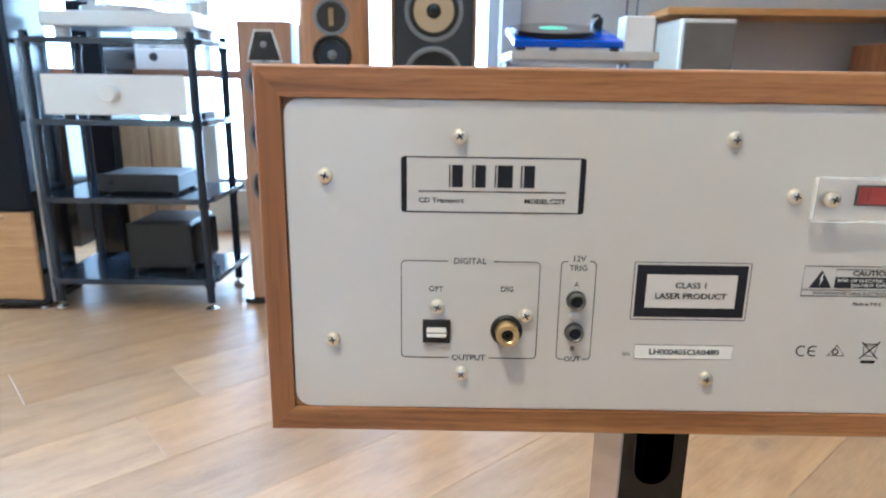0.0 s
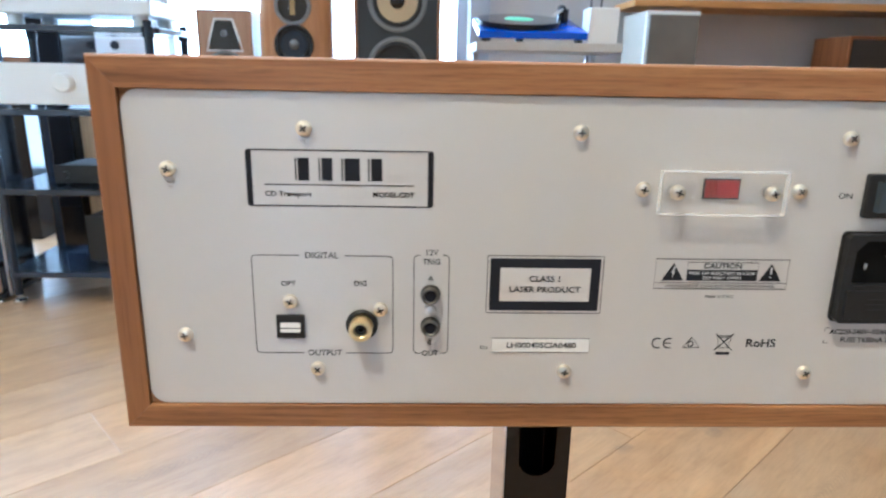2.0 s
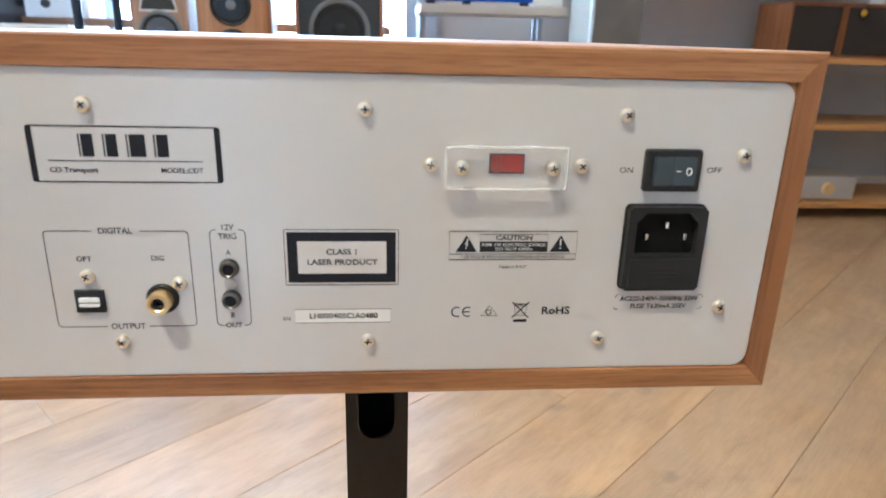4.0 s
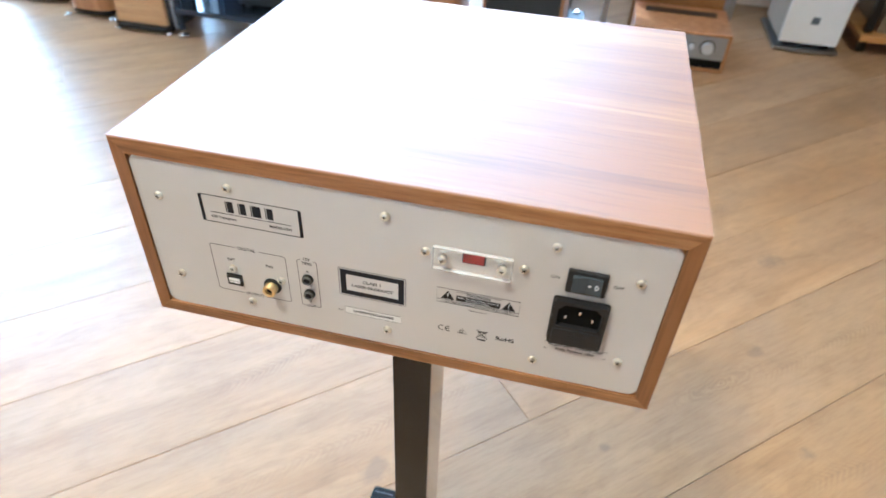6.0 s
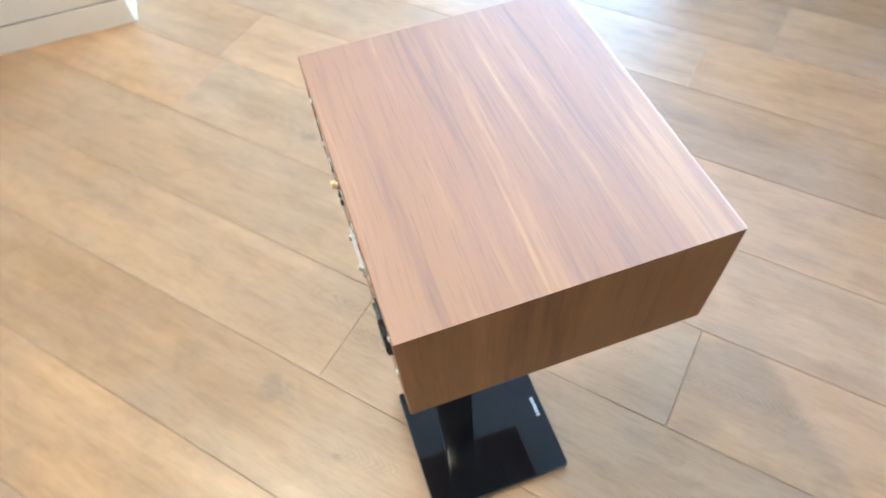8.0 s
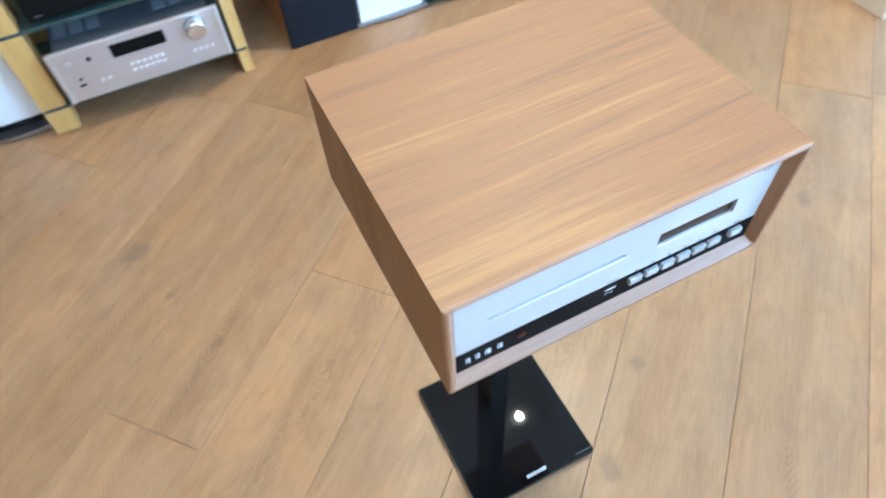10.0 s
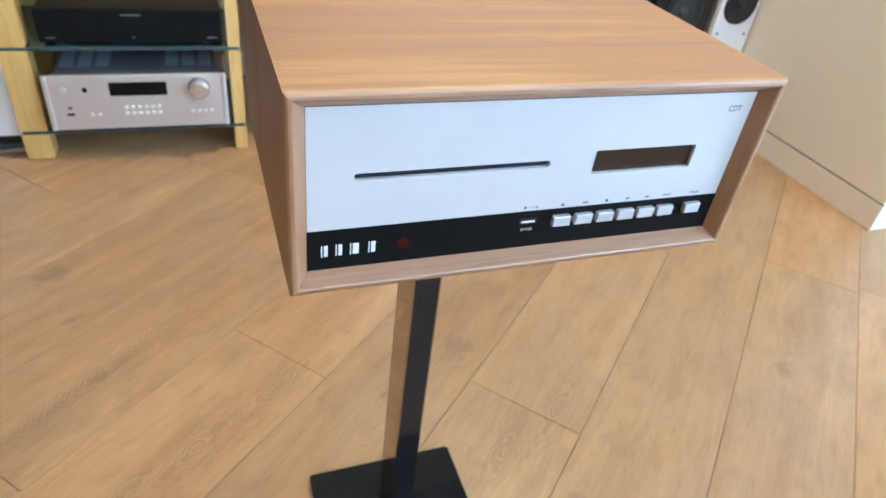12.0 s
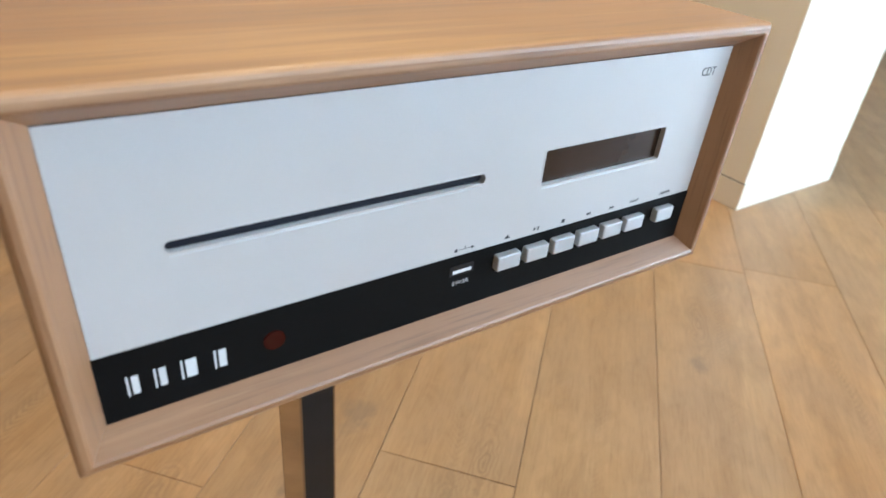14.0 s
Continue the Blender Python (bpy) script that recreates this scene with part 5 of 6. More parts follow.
s1 = thing("floorstanding_speaker", "slim pale cherry loudspeaker with a black trapezoid tweeter plate", "loudspeaker", -0.653, 1.825, 0)
part("cabinet", box(-0.082, 0.082, 0.0, 0.30, 0.020, 0.900, 0.004), ash_pink, s1)
part("plinth", box(-0.105, 0.105, -0.012, 0.31, 0.004, 0.0198, 0.002), black_satin, s1)
for sx in (-0.085, 0.085):
    for sy in (0.0, 0.29):
        part("spike", lathe([(0.003, 0.0), (0.008, 0.001), (0.008, 0.0045)], sx, sy, 0.0, seg=12), chrome, s1)
tw = part("tweeter_plate", slab([(-0.046, 0.785), (0.046, 0.785), (0.040, 0.815), (0.024, 0.868), (-0.024, 0.868), (-0.040, 0.815)], -0.006, 0.001), black_satin, s1, "black trapezoid tweeter plate")
part("plate_rim", ring_line([(-0.054, 0.780), (0.054, 0.780), (0.046, 0.818), (0.028, 0.875), (-0.028, 0.875), (-0.046, 0.818)], 0.006, -0.004, 0.001), alu, tw)
part("dome", turned([(0.010, 0.006), (0.008, 0.010), (0.0, 0.013)], 0, 0, 0.832, 20), ring_grey, tw)
for z in (0.722, 0.560, 0.400):
    driver(s1, 0, z, 0.062, cone_grey, ring_grey)

s2 = thing("floorstanding_speaker", "curved cherry loudspeaker with two dark blue drivers", "loudspeaker", -0.440, 1.790, 0)
cabinet(s2, 0.215, 0.34, 1.15, 0.030, cherry, 0.045, 0.7)
part("plinth", slab(rounded(-0.115, 0.115, -0.010, 0.34, 0.02), 0.008, 0.0298, "xy", bevel=0.003), black_satin, s2, "", True)
for sx in (-0.10, 0.10):
    for sy in (0.01, 0.32):
        part("foot", lathe([(0.010, 0.0), (0.014, 0.003), (0.014, 0.0082)], sx, sy, 0.0, seg=14), black_plastic, s2)
rb = part("ribbon_tweeter", turned([(0.0, 0.002), (0.043, 0.002), (0.044, 0.005), (0.052, 0.005), (0.054, 0.0)], 0, 0, 0.910), ring_grey, s2, "round dark tweeter with a gold ribbon", True)
part("tweeter_face", turned([(0.0, 0.0035), (0.043, 0.0035), (0.043, 0.001)], 0, 0, 0.910), black_satin, rb)
part("ribbon", box(-0.007, 0.007, -0.006, -0.001, 0.885, 0.935), ribbon_dull, rb)
for z in (0.803, 0.680, 0.430):
    driver(s2, 0, z, 0.058, hazed_navy, black_satin, cap=ring_grey)

s3 = thing("floorstanding_speaker", "big black-fronted loudspeaker with walnut sides and tan cone drivers", "loudspeaker", -0.140, 1.905, 0)
part("cabinet", box(-0.135, 0.135, 0.020, 0.42, 0.055, 1.20, 0.003), cherry, s3)
part("baffle", box(-0.124, 0.124, 0.0, 0.0198, 0.057, 1.198, 0.003), plain("black_ash_baffle", (0.022, 0.026, 0.030), 0.5, 0, 0.3, 300), s3)
for sx in (-1, 1):
    part("edge_strip", box(sx * 0.1297 - 0.005, sx * 0.1297 + 0.005, -0.004, 0.0198, 0.055, 1.20, 0.002), cherry, s3)
driver(s3, 0, 0.941, 0.092, cone_tan, ring_grey, cap=black_satin)
driver(s3, 0, 0.742, 0.095, black_plastic, ring_grey)
driver(s3, 0, 0.530, 0.095, black_plastic, ring_grey)
pl = part("plinth", slab(rounded(-0.200, 0.200, -0.085, 0.46, 0.03) [0:12] + [(-0.200 + 0.4 * i / 10, -0.085 - 0.04 * math.sin(math.pi * i / 10)) for i in range(11)] + [(0.200, -0.06)], 0.020, 0.052, "xy"), plinth_black, s3, "broad black plinth with bowed front")
for sx in (-0.17, 0.17):
    for sy in (-0.055, 0.43):
        part("spike", lathe([(0.006, 0.0), (0.016, 0.004), (0.016, 0.0202)], sx, sy, 0.0, seg=16), chrome, s3)
        part("spike_cap", lathe([(0.014, 0.0515), (0.014, 0.057), (0.009, 0.060), (0.0, 0.060)], sx, sy, 0.0, seg=16), chrome, s3, "bright metal cap")

# dark loudspeakers seen through the rack, in front of the windows
for x, y, w, h in ((-1.438, 2.28, 0.12, 1.0),):
    b = thing("floorstanding_speaker", "dark loudspeaker standing behind the rack by the window", "loudspeaker", x, y, 0)
    part("cabinet", box(-w / 2, w / 2, 0.0, 0.26, 0.025, h, 0.003), black_satin, b)
    part("grille", box(-w / 2 + 0.004, w / 2 - 0.004, -0.012, -0.0004, 0.20, h - 0.01, 0.003), black_cloth, b)
    part("plinth", box(-w / 2 - 0.015, w / 2 + 0.015, -0.015, 0.275, 0.0, 0.0248, 0.003), black_satin, b)
b = thing("record_box", "light wooden record box on the floor behind the rack", "box", -1.345, 2.30, 0)
part("body", box(-0.015, 0.215, 0.0, 0.20, 0.0, 0.56, 0.004), oak_light, b)
part("lid_line", box(0.098, 0.102, -0.001, 0.001, 0.02, 0.55), ink_grey, b)
b = thing("white_appliance", "white box standing on the window bench", "box", -1.30, 2.60, 0.7605)
part("body", box(-0.13, 0.13, 0.0, 0.16, 0.0, 0.085, 0.006), white_satin, b)
part("dial", turned([(0.0, 0.008), (0.016, 0.008), (0.018, 0.0)], -0.03, 0.0, 0.05, 18), ink_grey, b)

# ---- black rack by the window ----
ra = thing("equipment_rack", "black glass and tube equipment rack with four shelves", "rack", 0, 0, 0)
A0, A1, AY0, AY1 = -1.351, -0.823, 1.722, 2.050
for z in (0.110, 0.371, 0.607, 0.842):
    outline = [(A0, AY0 + 0.05), (A0 + 0.03, AY0), (A1 - 0.03, AY0), (A1, AY0 + 0.05), (A1 + 0.01, AY1), (A0 - 0.01, AY1)]
    part("shelf", slab(outline, z - 0.018, z, "xy", bevel=0.002), navy_glass, ra, "dark blue-black glass shelf")
for x, y in ((A0 + 0.022, AY0 + 0.022), (A1 - 0.022, AY0 + 0.022), (A0 + 0.02, AY1 - 0.03), (A1 - 0.02, AY1 - 0.03)):
    part("post", rod(x, y, 0.030, 0.013, 0.83, seg=20), hazed_navy, ra)
    if x < -1.2 and y < 1.9:
        part("trim_tube", rod(x - 0.020, y - 0.004, 0.030, 0.005, 0.80, seg=14), steel_grey, ra, "thin bright steel tube")
    for z in (0.100, 0.361, 0.597, 0.832):
        part("collar", rod(x, y, z - 0.020, 0.017, 0.0305, seg=20, bevel=0.002), hazed_navy, ra)
    part("foot", lathe([(0.004, 0.0), (0.020, 0.004), (0.020, 0.012), (0.006, 0.020), (0.006, 0.032)], x, y, 0.0, seg=18), chrome, ra, "chrome spike and disc foot", True)
am = thing("integrated_amplifier", "white amplifier with one round knob on the rack's third shelf", "amplifier", -1.084, 1.740, 0.6075)
part("body", box(-0.205, 0.205, 0.008, 0.29, 0.014, 0.125, 0.003), alu, am)
part("faceplate", box(-0.213, 0.213, 0.0, 0.0078, 0.012, 0.130, 0.003), white_satin, am, "white faceplate")
part("volume_knob", turned([(0.0, 0.026), (0.024, 0.026), (0.027, 0.022), (0.028, 0.0)], -0.010, 0.0, 0.076, 32), white_satin, am, "round white knob", True)
for sx in (-0.16, 0.16):
    for sy in (0.04, 0.25):
        part("foot", rod(sx, sy, 0.0, 0.016, 0.0142, seg=16), rubber, am)
am = thing("phono_stage", "low black component on the rack's second shelf", "phono stage", -1.065, 1.790, 0.3715)
part("body", box(-0.125, 0.125, 0.006, 0.20, 0.008, 0.060, 0.003), black_plastic, am)
part("faceplate", box(-0.128, 0.128, 0.0, 0.0058, 0.008, 0.064, 0.002), black_plastic, am)
part("knob", turned([(0.0, 0.012), (0.010, 0.012), (0.011, 0.0)], -0.09, 0.0, 0.035, 20), black_plastic, am)
for sx in (-0.10, 0.10):
    for sy in (0.03, 0.18):
        part("foot", rod(sx, sy, 0.0, 0.010, 0.0082, seg=14), rubber, am)
am = thing("power_amplifier", "large black finned power amplifier on the rack's lowest shelf", "amplifier", -1.020, 1.800, 0.1105)
part("body", box(-0.100, 0.100, 0.010, 0.23, 0.015, 0.165, 0.012), black_plastic, am)
part("faceplate", box(-0.104, 0.104, 0.0, 0.0098, 0.015, 0.165, 0.004), black_plastic, am)
for k in range(8):
    part("cooling_fin", box(0.1002, 0.122, 0.03 + 0.022 * k, 0.036 + 0.022 * k, 0.025, 0.155, 0.001), black_plastic, am)
for sx in (-0.08, 0.08):
    for sy in (0.03, 0.20):
        part("foot", rod(sx, sy, 0.0, 0.014, 0.0152, seg=14), rubber, am)
tt = thing("turntable", "white turntable with clear dust cover on the rack's top shelf", "turntable", -1.065, 1.760, 0.8425)
part("plinth_body", box(-0.225, 0.225, 0.0, 0.26, 0.030, 0.075, 0.006), white_satin, tt)
part("platter", rod(-0.04, 0.13, 0.0752, 0.115, 0.018, seg=40, bevel=0.002), alu, tt)
part("tonearm", join(rod(0.16, 0.20, 0.0752, 0.018, 0.04, seg=20), moved(rod(0, 0, 0, 0.004, 0.19, "y", 12), Matrix.Translation((0.16, 0.20, 0.110)) @ Matrix.Rotation(radians(155), 4, "Z"))), alu, tt)
part("dust_cover", box(-0.222, 0.222, 0.003, 0.257, 0.125, 0.130, 0.001), white_satin, tt)
for sx in (-0.18, 0.18):
    for sy in (0.04, 0.22):
        part("foot", rod(sx, sy, 0.0, 0.022, 0.0302, seg=20), white_satin, tt)
    part("hinge", box(sx - 0.015, sx + 0.015, 0.225, 0.255, 0.0752, 0.1252, 0.002), alu, tt)

# ---- table with the blue turntable ----
tb2 = thing("side_table", "grey steel frame table with a pale shelf top", "table", 0, 0, 0)
part("top", box(0.115, 0.600, 1.990, 2.42, 0.804, 0.832, 0.003), plain("pale_grey_board", (0.50, 0.47, 0.43), 0.45), tb2)
for x in (0.135, 0.580):
    for y in (2.31, 2.395):
        part("leg", box(x - 0.010, x + 0.010, y - 0.010, y + 0.010, 0.0, 0.8038, 0.003), steel_grey, tb2)
    part("rail", box(x - 0.010, x + 0.010, 2.3205, 2.3845, 0.30, 0.32, 0.002), steel_grey, tb2)
part("rail", box(0.1485, 0.5665, 2.385, 2.405, 0.30, 0.32, 0.002), steel_grey, tb2)
bt = thing("turntable", "bright blue turntable tipped forward with a black record on its platter", "turntable", 0.298, 2.010, 0.8325)
bt.matrix_basis = pose(0.298, 2.010, 0.8325, 11, 0, 0)
part("plinth_body", box(-0.175, 0.190, 0.0, 0.32, 0.010, 0.034, 0.004), blue_acrylic, bt, "blue lacquered plinth")
part("platter", rod(-0.025, 0.16, 0.0342, 0.140, 0.016, seg=48, bevel=0.002), black_plastic, bt)
part("record", rod(-0.025, 0.16, 0.0504, 0.148, 0.0022, seg=48), black_gloss, bt, "black vinyl record")
part("record_label", rod(-0.025, 0.16, 0.0527, 0.050, 0.0005, seg=32), mat_green, bt, "green paper label")
part("tonearm_base", rod(0.145, 0.24, 0.0342, 0.020, 0.046, seg=20, bevel=0.002), black_satin, bt)
part("tonearm", moved(rod(0, 0, 0, 0.0045, 0.20, "y", 12), Matrix.Translation((0.145, 0.25, 0.078)) @ Matrix.Rotation(radians(160), 4, "Z")), alu, bt)
part("counterweight", rod(0.145, 0.25, 0.078, 0.013, 0.035, "y", 20), black_satin, bt)
for x, y, drop in ((-0.15, 0.016, 0.0), (0.16, 0.016, 0.0), (0.0, 0.29, 0.052)):
    part("foot", rod(x, y, -drop, 0.016, 0.0102 + drop, seg=16), rubber, bt)
wb = thing("power_supply", "small white upright box on the table beside the turntable", "box", 0.533, 2.000, 0.8325)
part("body", box(-0.049, 0.049, 0.0, 0.10, 0.0, 0.112, 0.004), white_satin, wb)
part("cable", join(rod(-0.02, 0.11, 0.01, 0.003, 0.5, "z", 10), rod(0.015, 0.11, 0.01, 0.003, 0.5, "z", 10)), ink_grey, wb)
for y, mt, dx in ((2.365, card_olive, 0.0), (2.371, card_cream, 0.012), (2.377, card_brown, -0.008)):
    sl = thing("record_sleeve", "faded picture record sleeve leaning in the crate" if mt is card_olive else "plain card record sleeve in the crate", "record sleeve", 0.385 + dx, y, 0.292, group="sleeves in the crate")
    part("card", box(-0.155, 0.155, 0.0, 0.004, 0.0, 0.31, 0.0005), mt, sl)
cr = thing("record_crate", "brown wooden crate with figured front behind the amplifier", "crate", 0.395, 2.335, 0)
part("front_board", box(-0.165, 0.165, 0.0, 0.016, 0.0, 0.296, 0.002), timber("figured_brown_wood", 0, (0.22, 0.09, 0.025), (0.33, 0.145, 0.045), (0.42, 0.20, 0.07), 0.4, 26, 5.0, 0.35, warp=1.5), cr)
part("floor_board", box(-0.165, 0.165, 0.0162, 0.042, 0.272, 0.2915, 0.001), shelf_wood, cr)

# ---- walnut amplifier on the floor ----
fa = thing("stereo_amplifier", "small walnut-cased stereo amplifier with silver knobs standing on the floor", "amplifier", 0.400, 2.030, 0.0)
part("case", join(box(-0.163, 0.163, 0.0, 0.26, 0.128, 0.138, 0.002), box(-0.163, 0.163, 0.0, 0.26, 0.006, 0.016, 0.002), box(-0.163, -0.153, 0.0, 0.26, 0.0162, 0.1278, 0.002), box(0.153, 0.163, 0.0, 0.26, 0.0162, 0.1278, 0.002)), cherry, fa, "walnut wrap-round case")
part("inner_body", box(-0.1528, 0.1528, 0.010, 0.255, 0.0163, 0.1277), black_plastic, fa)
fp = part("front_panel", box(-0.1525, 0.1525, 0.006, 0.0098, 0.046, 0.1275), amp_panel, fa, "silver front panel")
part("black_strip", box(-0.1525, 0.1525, 0.0055, 0.0098, 0.0165, 0.0458), black_strip, fa)
part("maker_mark", box(-0.140, -0.112, 0.0048, 0.0056, 0.026, 0.035), ink_white, fa)
for x, r in ((-0.100, 0.020), (-0.055, 0.009), (0.006, 0.009), (0.040, 0.009), (0.092, 0.020)):
    part("knob", turned([(0.0, 0.018), (r * 0.9, 0.018), (r, 0.015), (r, 0.0)], x, 0.006, 0.088, 24), button_silver, fp, "turned silver knob", True)
    part("knob_ring", turned([(r * 1.25, 0.0), (r * 1.25, 0.0012), (r * 1.01, 0.0012)], x, 0.006, 0.088, 24), black_plastic, fp)
part("vent_grid", box(-0.125, 0.125, 0.165, 0.215, 0.1379, 0.1386), black_plastic, fa)
for sx in (-0.12, 0.12):
    for sy in (0.04, 0.22):
        part("foot", rod(sx, sy, 0.0, 0.014, 0.0062, seg=16), rubber, fa)

# ---- white loudspeaker with grey grille ----
white_tower(0.889, 2.345, 0, 0.205, 0.935, 0.034, 0.430, "white loudspeaker with a grey cloth grille and beige sides", 0.120)

# ---- wall shelf and record unit ----
ws = tagged(new("wall_shelf"), "thick orange beech wall shelf", "shelf")
part("board", box(0.800, 2.60, 2.560, 2.857, 1.005, 1.032, 0.003), shelf_wood, ws)

lu = thing("record_unit", "orange beech shelf unit on black steel posts", "shelf unit", 0, 0, 0)
for z in (0.072, 0.415, 0.685):
    part("shelf_board", box(1.075, 2.62, 2.395, 2.80, z - 0.024, z, 0.003), shelf_wood, lu)
for x in (1.105, 1.62, 1.80, 2.59):
    for y in (2.44, 2.76):
        for z0, z1 in ((0.0, 0.0478), (0.0722, 0.3908), (0.4152, 0.6608)):
            part("post", box(x - 0.014, x + 0.014, y - 0.014, y + 0.014, z0, z1, 0.002), black_satin, lu)
random.seed(5)
x = 1.14
spines = [card_brown, card_brown, card_brown, card_cream, black_plastic, black_plastic, card_cream, paper, card_cream, paper, card_cream, paper, card_cream, red_card, red_card, card_cream, card_cream, card_olive, card_cream, card_brown]
for k, mt in enumerate(spines):
    w = random.uniform(0.008, 0.015)
    sl = thing("record", "red record sleeve standing among the others" if mt is red_card else "record sleeve standing upright on the lower shelf", "record", x, 2.43 + random.uniform(0, 0.02), 0.0722, group="records on the shelf")
    part("sleeve", box(0, w - 0.0006, 0.0, 0.305, 0.0, 0.300 + random.uniform(0, 0.010), 0.0008), mt, sl)
    x += w
for dz in range(3):
    mg = thing("magazine", "magazine lying flat on the lower shelf", "magazine", 1.42, 2.45, 0.0722 + 0.0085 * dz, 3 * dz, group="magazine stack")
    part("booklet", box(0, 0.17, 0.0, 0.23, 0.0, 0.008, 0.0008), (paper, card_cream, paper)[dz], mg)
kt = thing("cable_bundle", "dark tangle of cables lying on the magazines", "cables", 1.50, 2.56, 0.098)
cv = bpy.data.curves.new("cable", "CURVE")
cv.dimensions, cv.bevel_depth, cv.bevel_resolution = "3D", 0.0045, 2
sp = cv.splines.new("POLY")
pts = [(0.055 * math.cos(a * 0.9) * (1 + 0.25 * math.sin(a * 2.3)), 0.05 * math.sin(a * 0.9), 0.006 + 0.022 * abs(math.sin(a * 0.55)) + 0.0012 * a) for a in np.linspace(0, 26, 90)]
sp.points.add(len(pts) - 1)
for p, q in zip(sp.points, pts):
    p.co = (*q, 1)
cob = new("cable", cv)
dg = bpy.context.evaluated_depsgraph_get()
cme = bpy.data.meshes.new_from_object(cob.evaluated_get(dg))
bpy.data.objects.remove(cob)
cme.materials.clear()
cme.materials.append(black_plastic)
ck = new("cable", cme)
ck.parent = kt
pa = thing("tape_player", "silver component with a gold dial on the lower shelf", "component", 1.97, 2.44, 0.0722)
part("body", box(-0.13, 0.13, 0.006, 0.25, 0.006, 0.11, 0.004), cream_side, pa)
part("faceplate", box(-0.13, 0.13, 0.0, 0.0058, 0.006, 0.11, 0.003), alu, pa)
part("dial", turned([(0.0, 0.012), (0.026, 0.012), (0.028, 0.0)], 0.0, 0.0, 0.055, 28), gold, pa, "gold dial", True)
for sx in (-0.1, 0.1):
    part("foot", rod(sx, 0.04, 0.0, 0.012, 0.0062, seg=14), rubber, pa)
    part("foot", rod(sx, 0.21, 0.0, 0.012, 0.0062, seg=14), rubber, pa)
bc = thing("black_component", "wide black component with a silver lower edge on the middle shelf", "component", 1.42, 2.415, 0.4152)
part("body", box(-0.235, 0.235, 0.008, 0.33, 0.012, 0.12, 0.004), black_satin, bc)
part("faceplate", box(-0.240, 0.240, 0.0, 0.0078, 0.022, 0.125, 0.004), black_plastic, bc)
part("silver_edge", box(-0.240, 0.240, -0.002, 0.0078, 0.008, 0.0218, 0.002), alu, bc)
for sx in (-0.19, 0.19):
    for sy in (0.04, 0.29):
        part("foot", rod(sx, sy, 0.0, 0.016, 0.0122, seg=16), rubber, bc)
for k, x in enumerate((1.775, 2.017)):
    m = thing("bookshelf_speaker", "mahogany loudspeaker with black grille on the top board", "loudspeaker", x, 2.46, 0.6852, 0, group="mahogany pair")
    part("cabinet", box(-0.118, 0.118, 0.012, 0.25, 0.0, 0.215, 0.003), mahogany, m)
    part("baffle", box(-0.104, 0.104, 0.0, 0.0118, 0.014, 0.201, 0.002), brown_cloth, m)
    part("frame_edge", ring_line(rect(-0.118, 0.118, 0.0, 0.215), 0.013, -0.003, 0.0118), mahogany, m)
    if k:
        driver(m, -0.045, 0.180, 0.022, plain("yellow_cone", (0.75, 0.42, 0.03), 0.5), black_plastic, name="tweeter")
lb = thing("price_card", "small white card standing on the loudspeaker", "card", 2.05, 2.50, 0.9004)
part("card", box(-0.03, 0.03, 0.0, 0.003, 0.0, 0.05, 0.0004), paper, lb)

# ---- twin ceiling spots, eastern pairs added ----
for x, y, watts in SPOTS:
    dl = thing("ceiling_spot", "round recessed warm-white ceiling spotlight; the eastern pairs are added, unseen", "ceiling light", x, y, 2.75, group="ceiling spots")
    part("rim", lathe([(0.0, -0.0036), (0.017, -0.0036), (0.018, -0.0060), (0.046, -0.0040), (0.050, 0.0), (0.0, 0.0)], 0, 0, 0), white_satin, dl, "", True)
    part("lens", rod(0, 0, -0.0065, 0.0165, 0.003, seg=32), lamp_glow, dl, "glowing lens")

# ---- oak planks ----
ANGLE, PITCH, SHIFT, GAP, THICK = radians(41.8), 0.2155, 0.0300, 0.0009, 0.020
KNOWN = {0: [-0.242, 1.92], 1: [0.365], 2: [0.939, -1.03], 3: [0.890, -1.055], 4: [-0.498], -1: [0.405], -2: [-0.097], -3: [0.318], -5: [-0.500]}
plank_meshes = {}


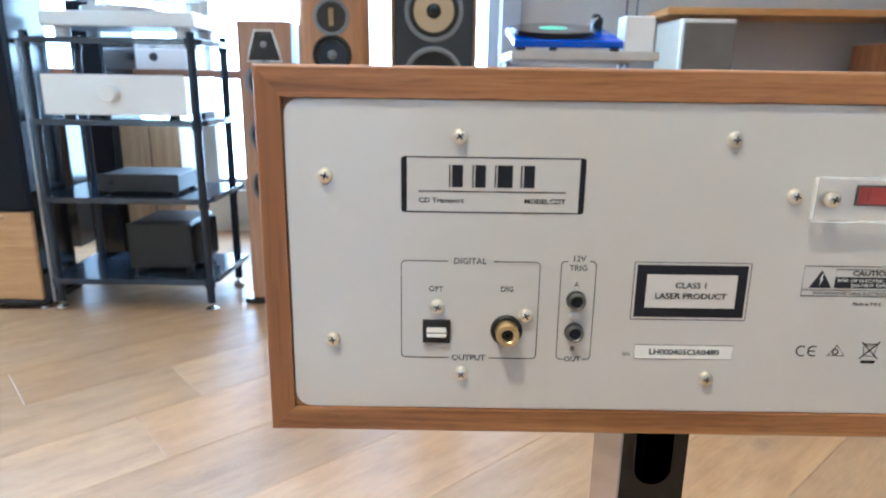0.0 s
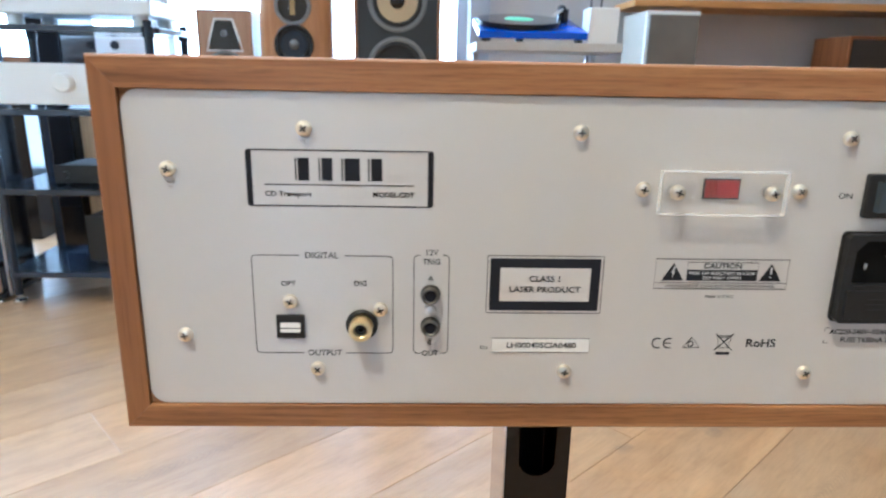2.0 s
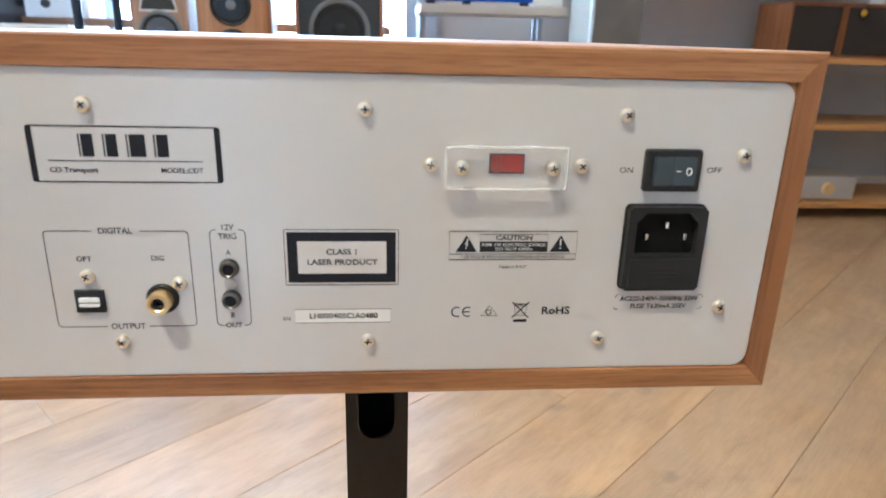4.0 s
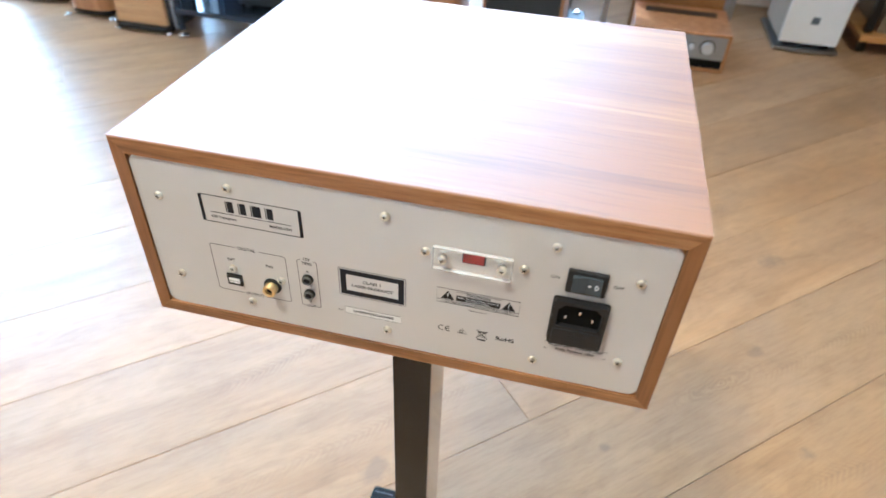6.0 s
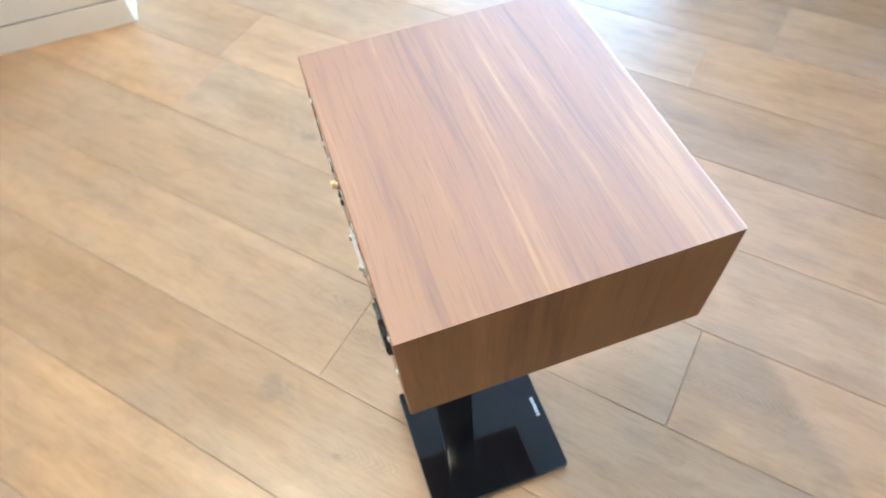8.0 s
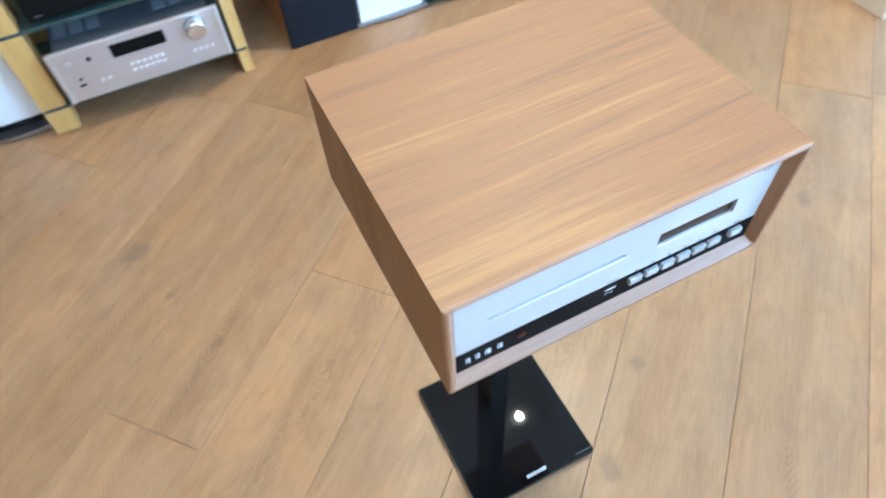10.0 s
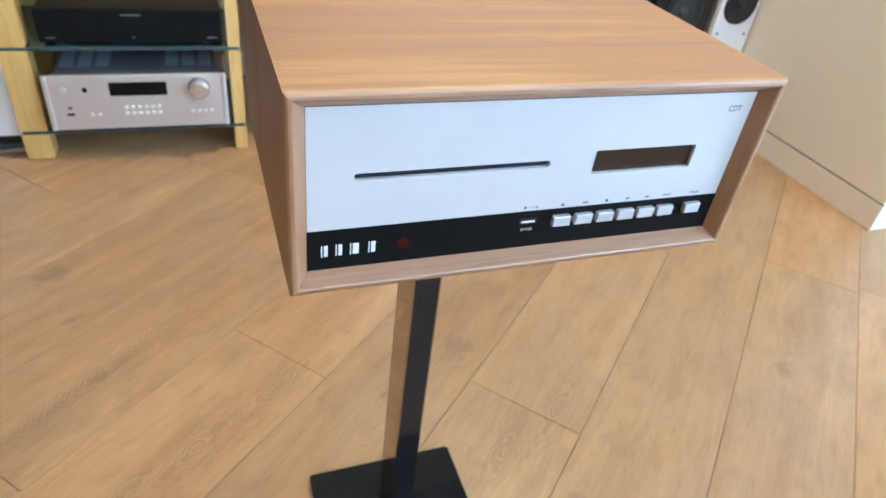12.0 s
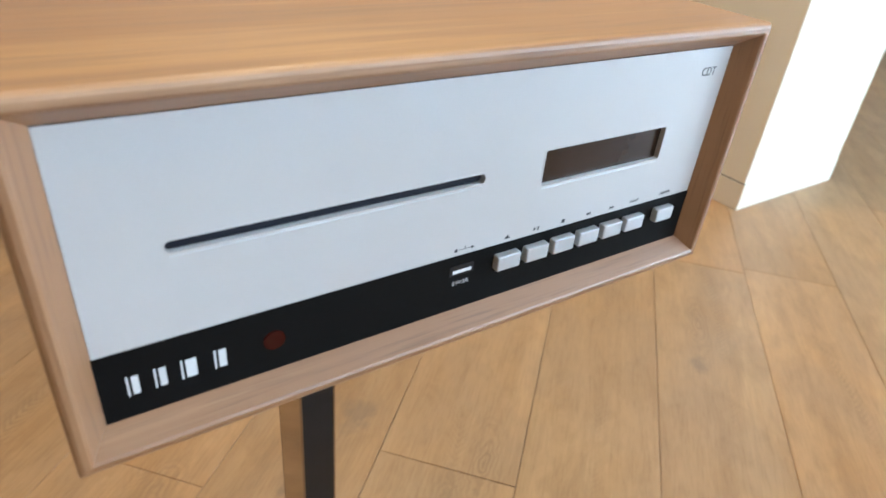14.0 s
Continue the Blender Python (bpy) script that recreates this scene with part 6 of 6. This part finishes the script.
def plank_mesh(length):
    """A board with its top edges eased; boards of one length share the mesh."""
    key = round(length, 4)
    if key not in plank_meshes:
        w, c, l = PITCH - GAP, 0.0006, key - GAP
        bm = bmesh.new()
        rows = []
        for z, e in ((-THICK, 0.0), (-c, 0.0), (0.0, c)):
            rows.append([bm.verts.new((x, y, z)) for x, y in ((e, e), (l - e, e), (l - e, w - e), (e, w - e))])
        for a, b in zip(rows, rows[1:]):
            for i in range(4):
                j = (i + 1) % 4
                bm.faces.new((a[i], a[j], b[j], b[i]))
        bm.faces.new(rows[2])
        me = bpy.data.meshes.new("plank")
        bm.to_mesh(me)
        bm.free()
        me.materials.append(oak_floor)
        plank_meshes[key] = me
    return plank_meshes[key]


random.seed(11)
LENGTHS = (1.5, 1.7, 1.9, 2.1, 2.2)
lo, hi = (-4.9, 5.3)
for k in range(-20, 22):
    joints = sorted(KNOWN.get(k, [random.uniform(-0.9, 0.9)]))
    while joints[0] > lo:
        joints.insert(0, joints[0] - random.choice(LENGTHS))
    while joints[-1] < hi:
        joints.append(joints[-1] + random.choice(LENGTHS))
    n0 = SHIFT + PITCH * k
    for s0, s1 in zip(joints, joints[1:]):
        corners = [(s * math.cos(ANGLE) - n * math.sin(ANGLE), s * math.sin(ANGLE) + n * math.cos(ANGLE)) for s in (s0, (s0 + s1) / 2, s1) for n in (n0, n0 + PITCH)]
        if not any(X0 - 0.1 < cx < X1 + 0.1 and Y0 - 0.1 < cy < Y1 + 0.1 for cx, cy in corners):
            continue
        m = Matrix.Rotation(ANGLE, 4, "Z") @ Matrix.Translation((s0 + GAP / 2, n0 + GAP / 2, 0))
        me = plank_mesh(s1 - s0)
        if not all(X0 < cx < X1 and Y0 < cy < Y1 for cx, cy in corners):
            bm = bmesh.new()
            bm.from_mesh(me)
            for co, no in (((X0, 0, 0), (-1, 0, 0)), ((X1, 0, 0), (1, 0, 0)), ((0, Y0, 0), (0, -1, 0)), ((0, Y1, 0), (0, 1, 0))):
                at, way = m.inverted() @ Vector(co), m.to_3x3().inverted() @ Vector(no)
                bmesh.ops.bisect_plane(bm, geom=bm.verts[:] + bm.edges[:] + bm.faces[:], plane_co=at, plane_no=way, clear_outer=True)
            if not bm.faces:
                bm.free()
                continue
            me = bpy.data.meshes.new("plank")
            bm.to_mesh(me)
            bm.free()
            me.materials.append(oak_floor)
        p = new("plank", me)
        p.parent = sub
        p.matrix_basis = m
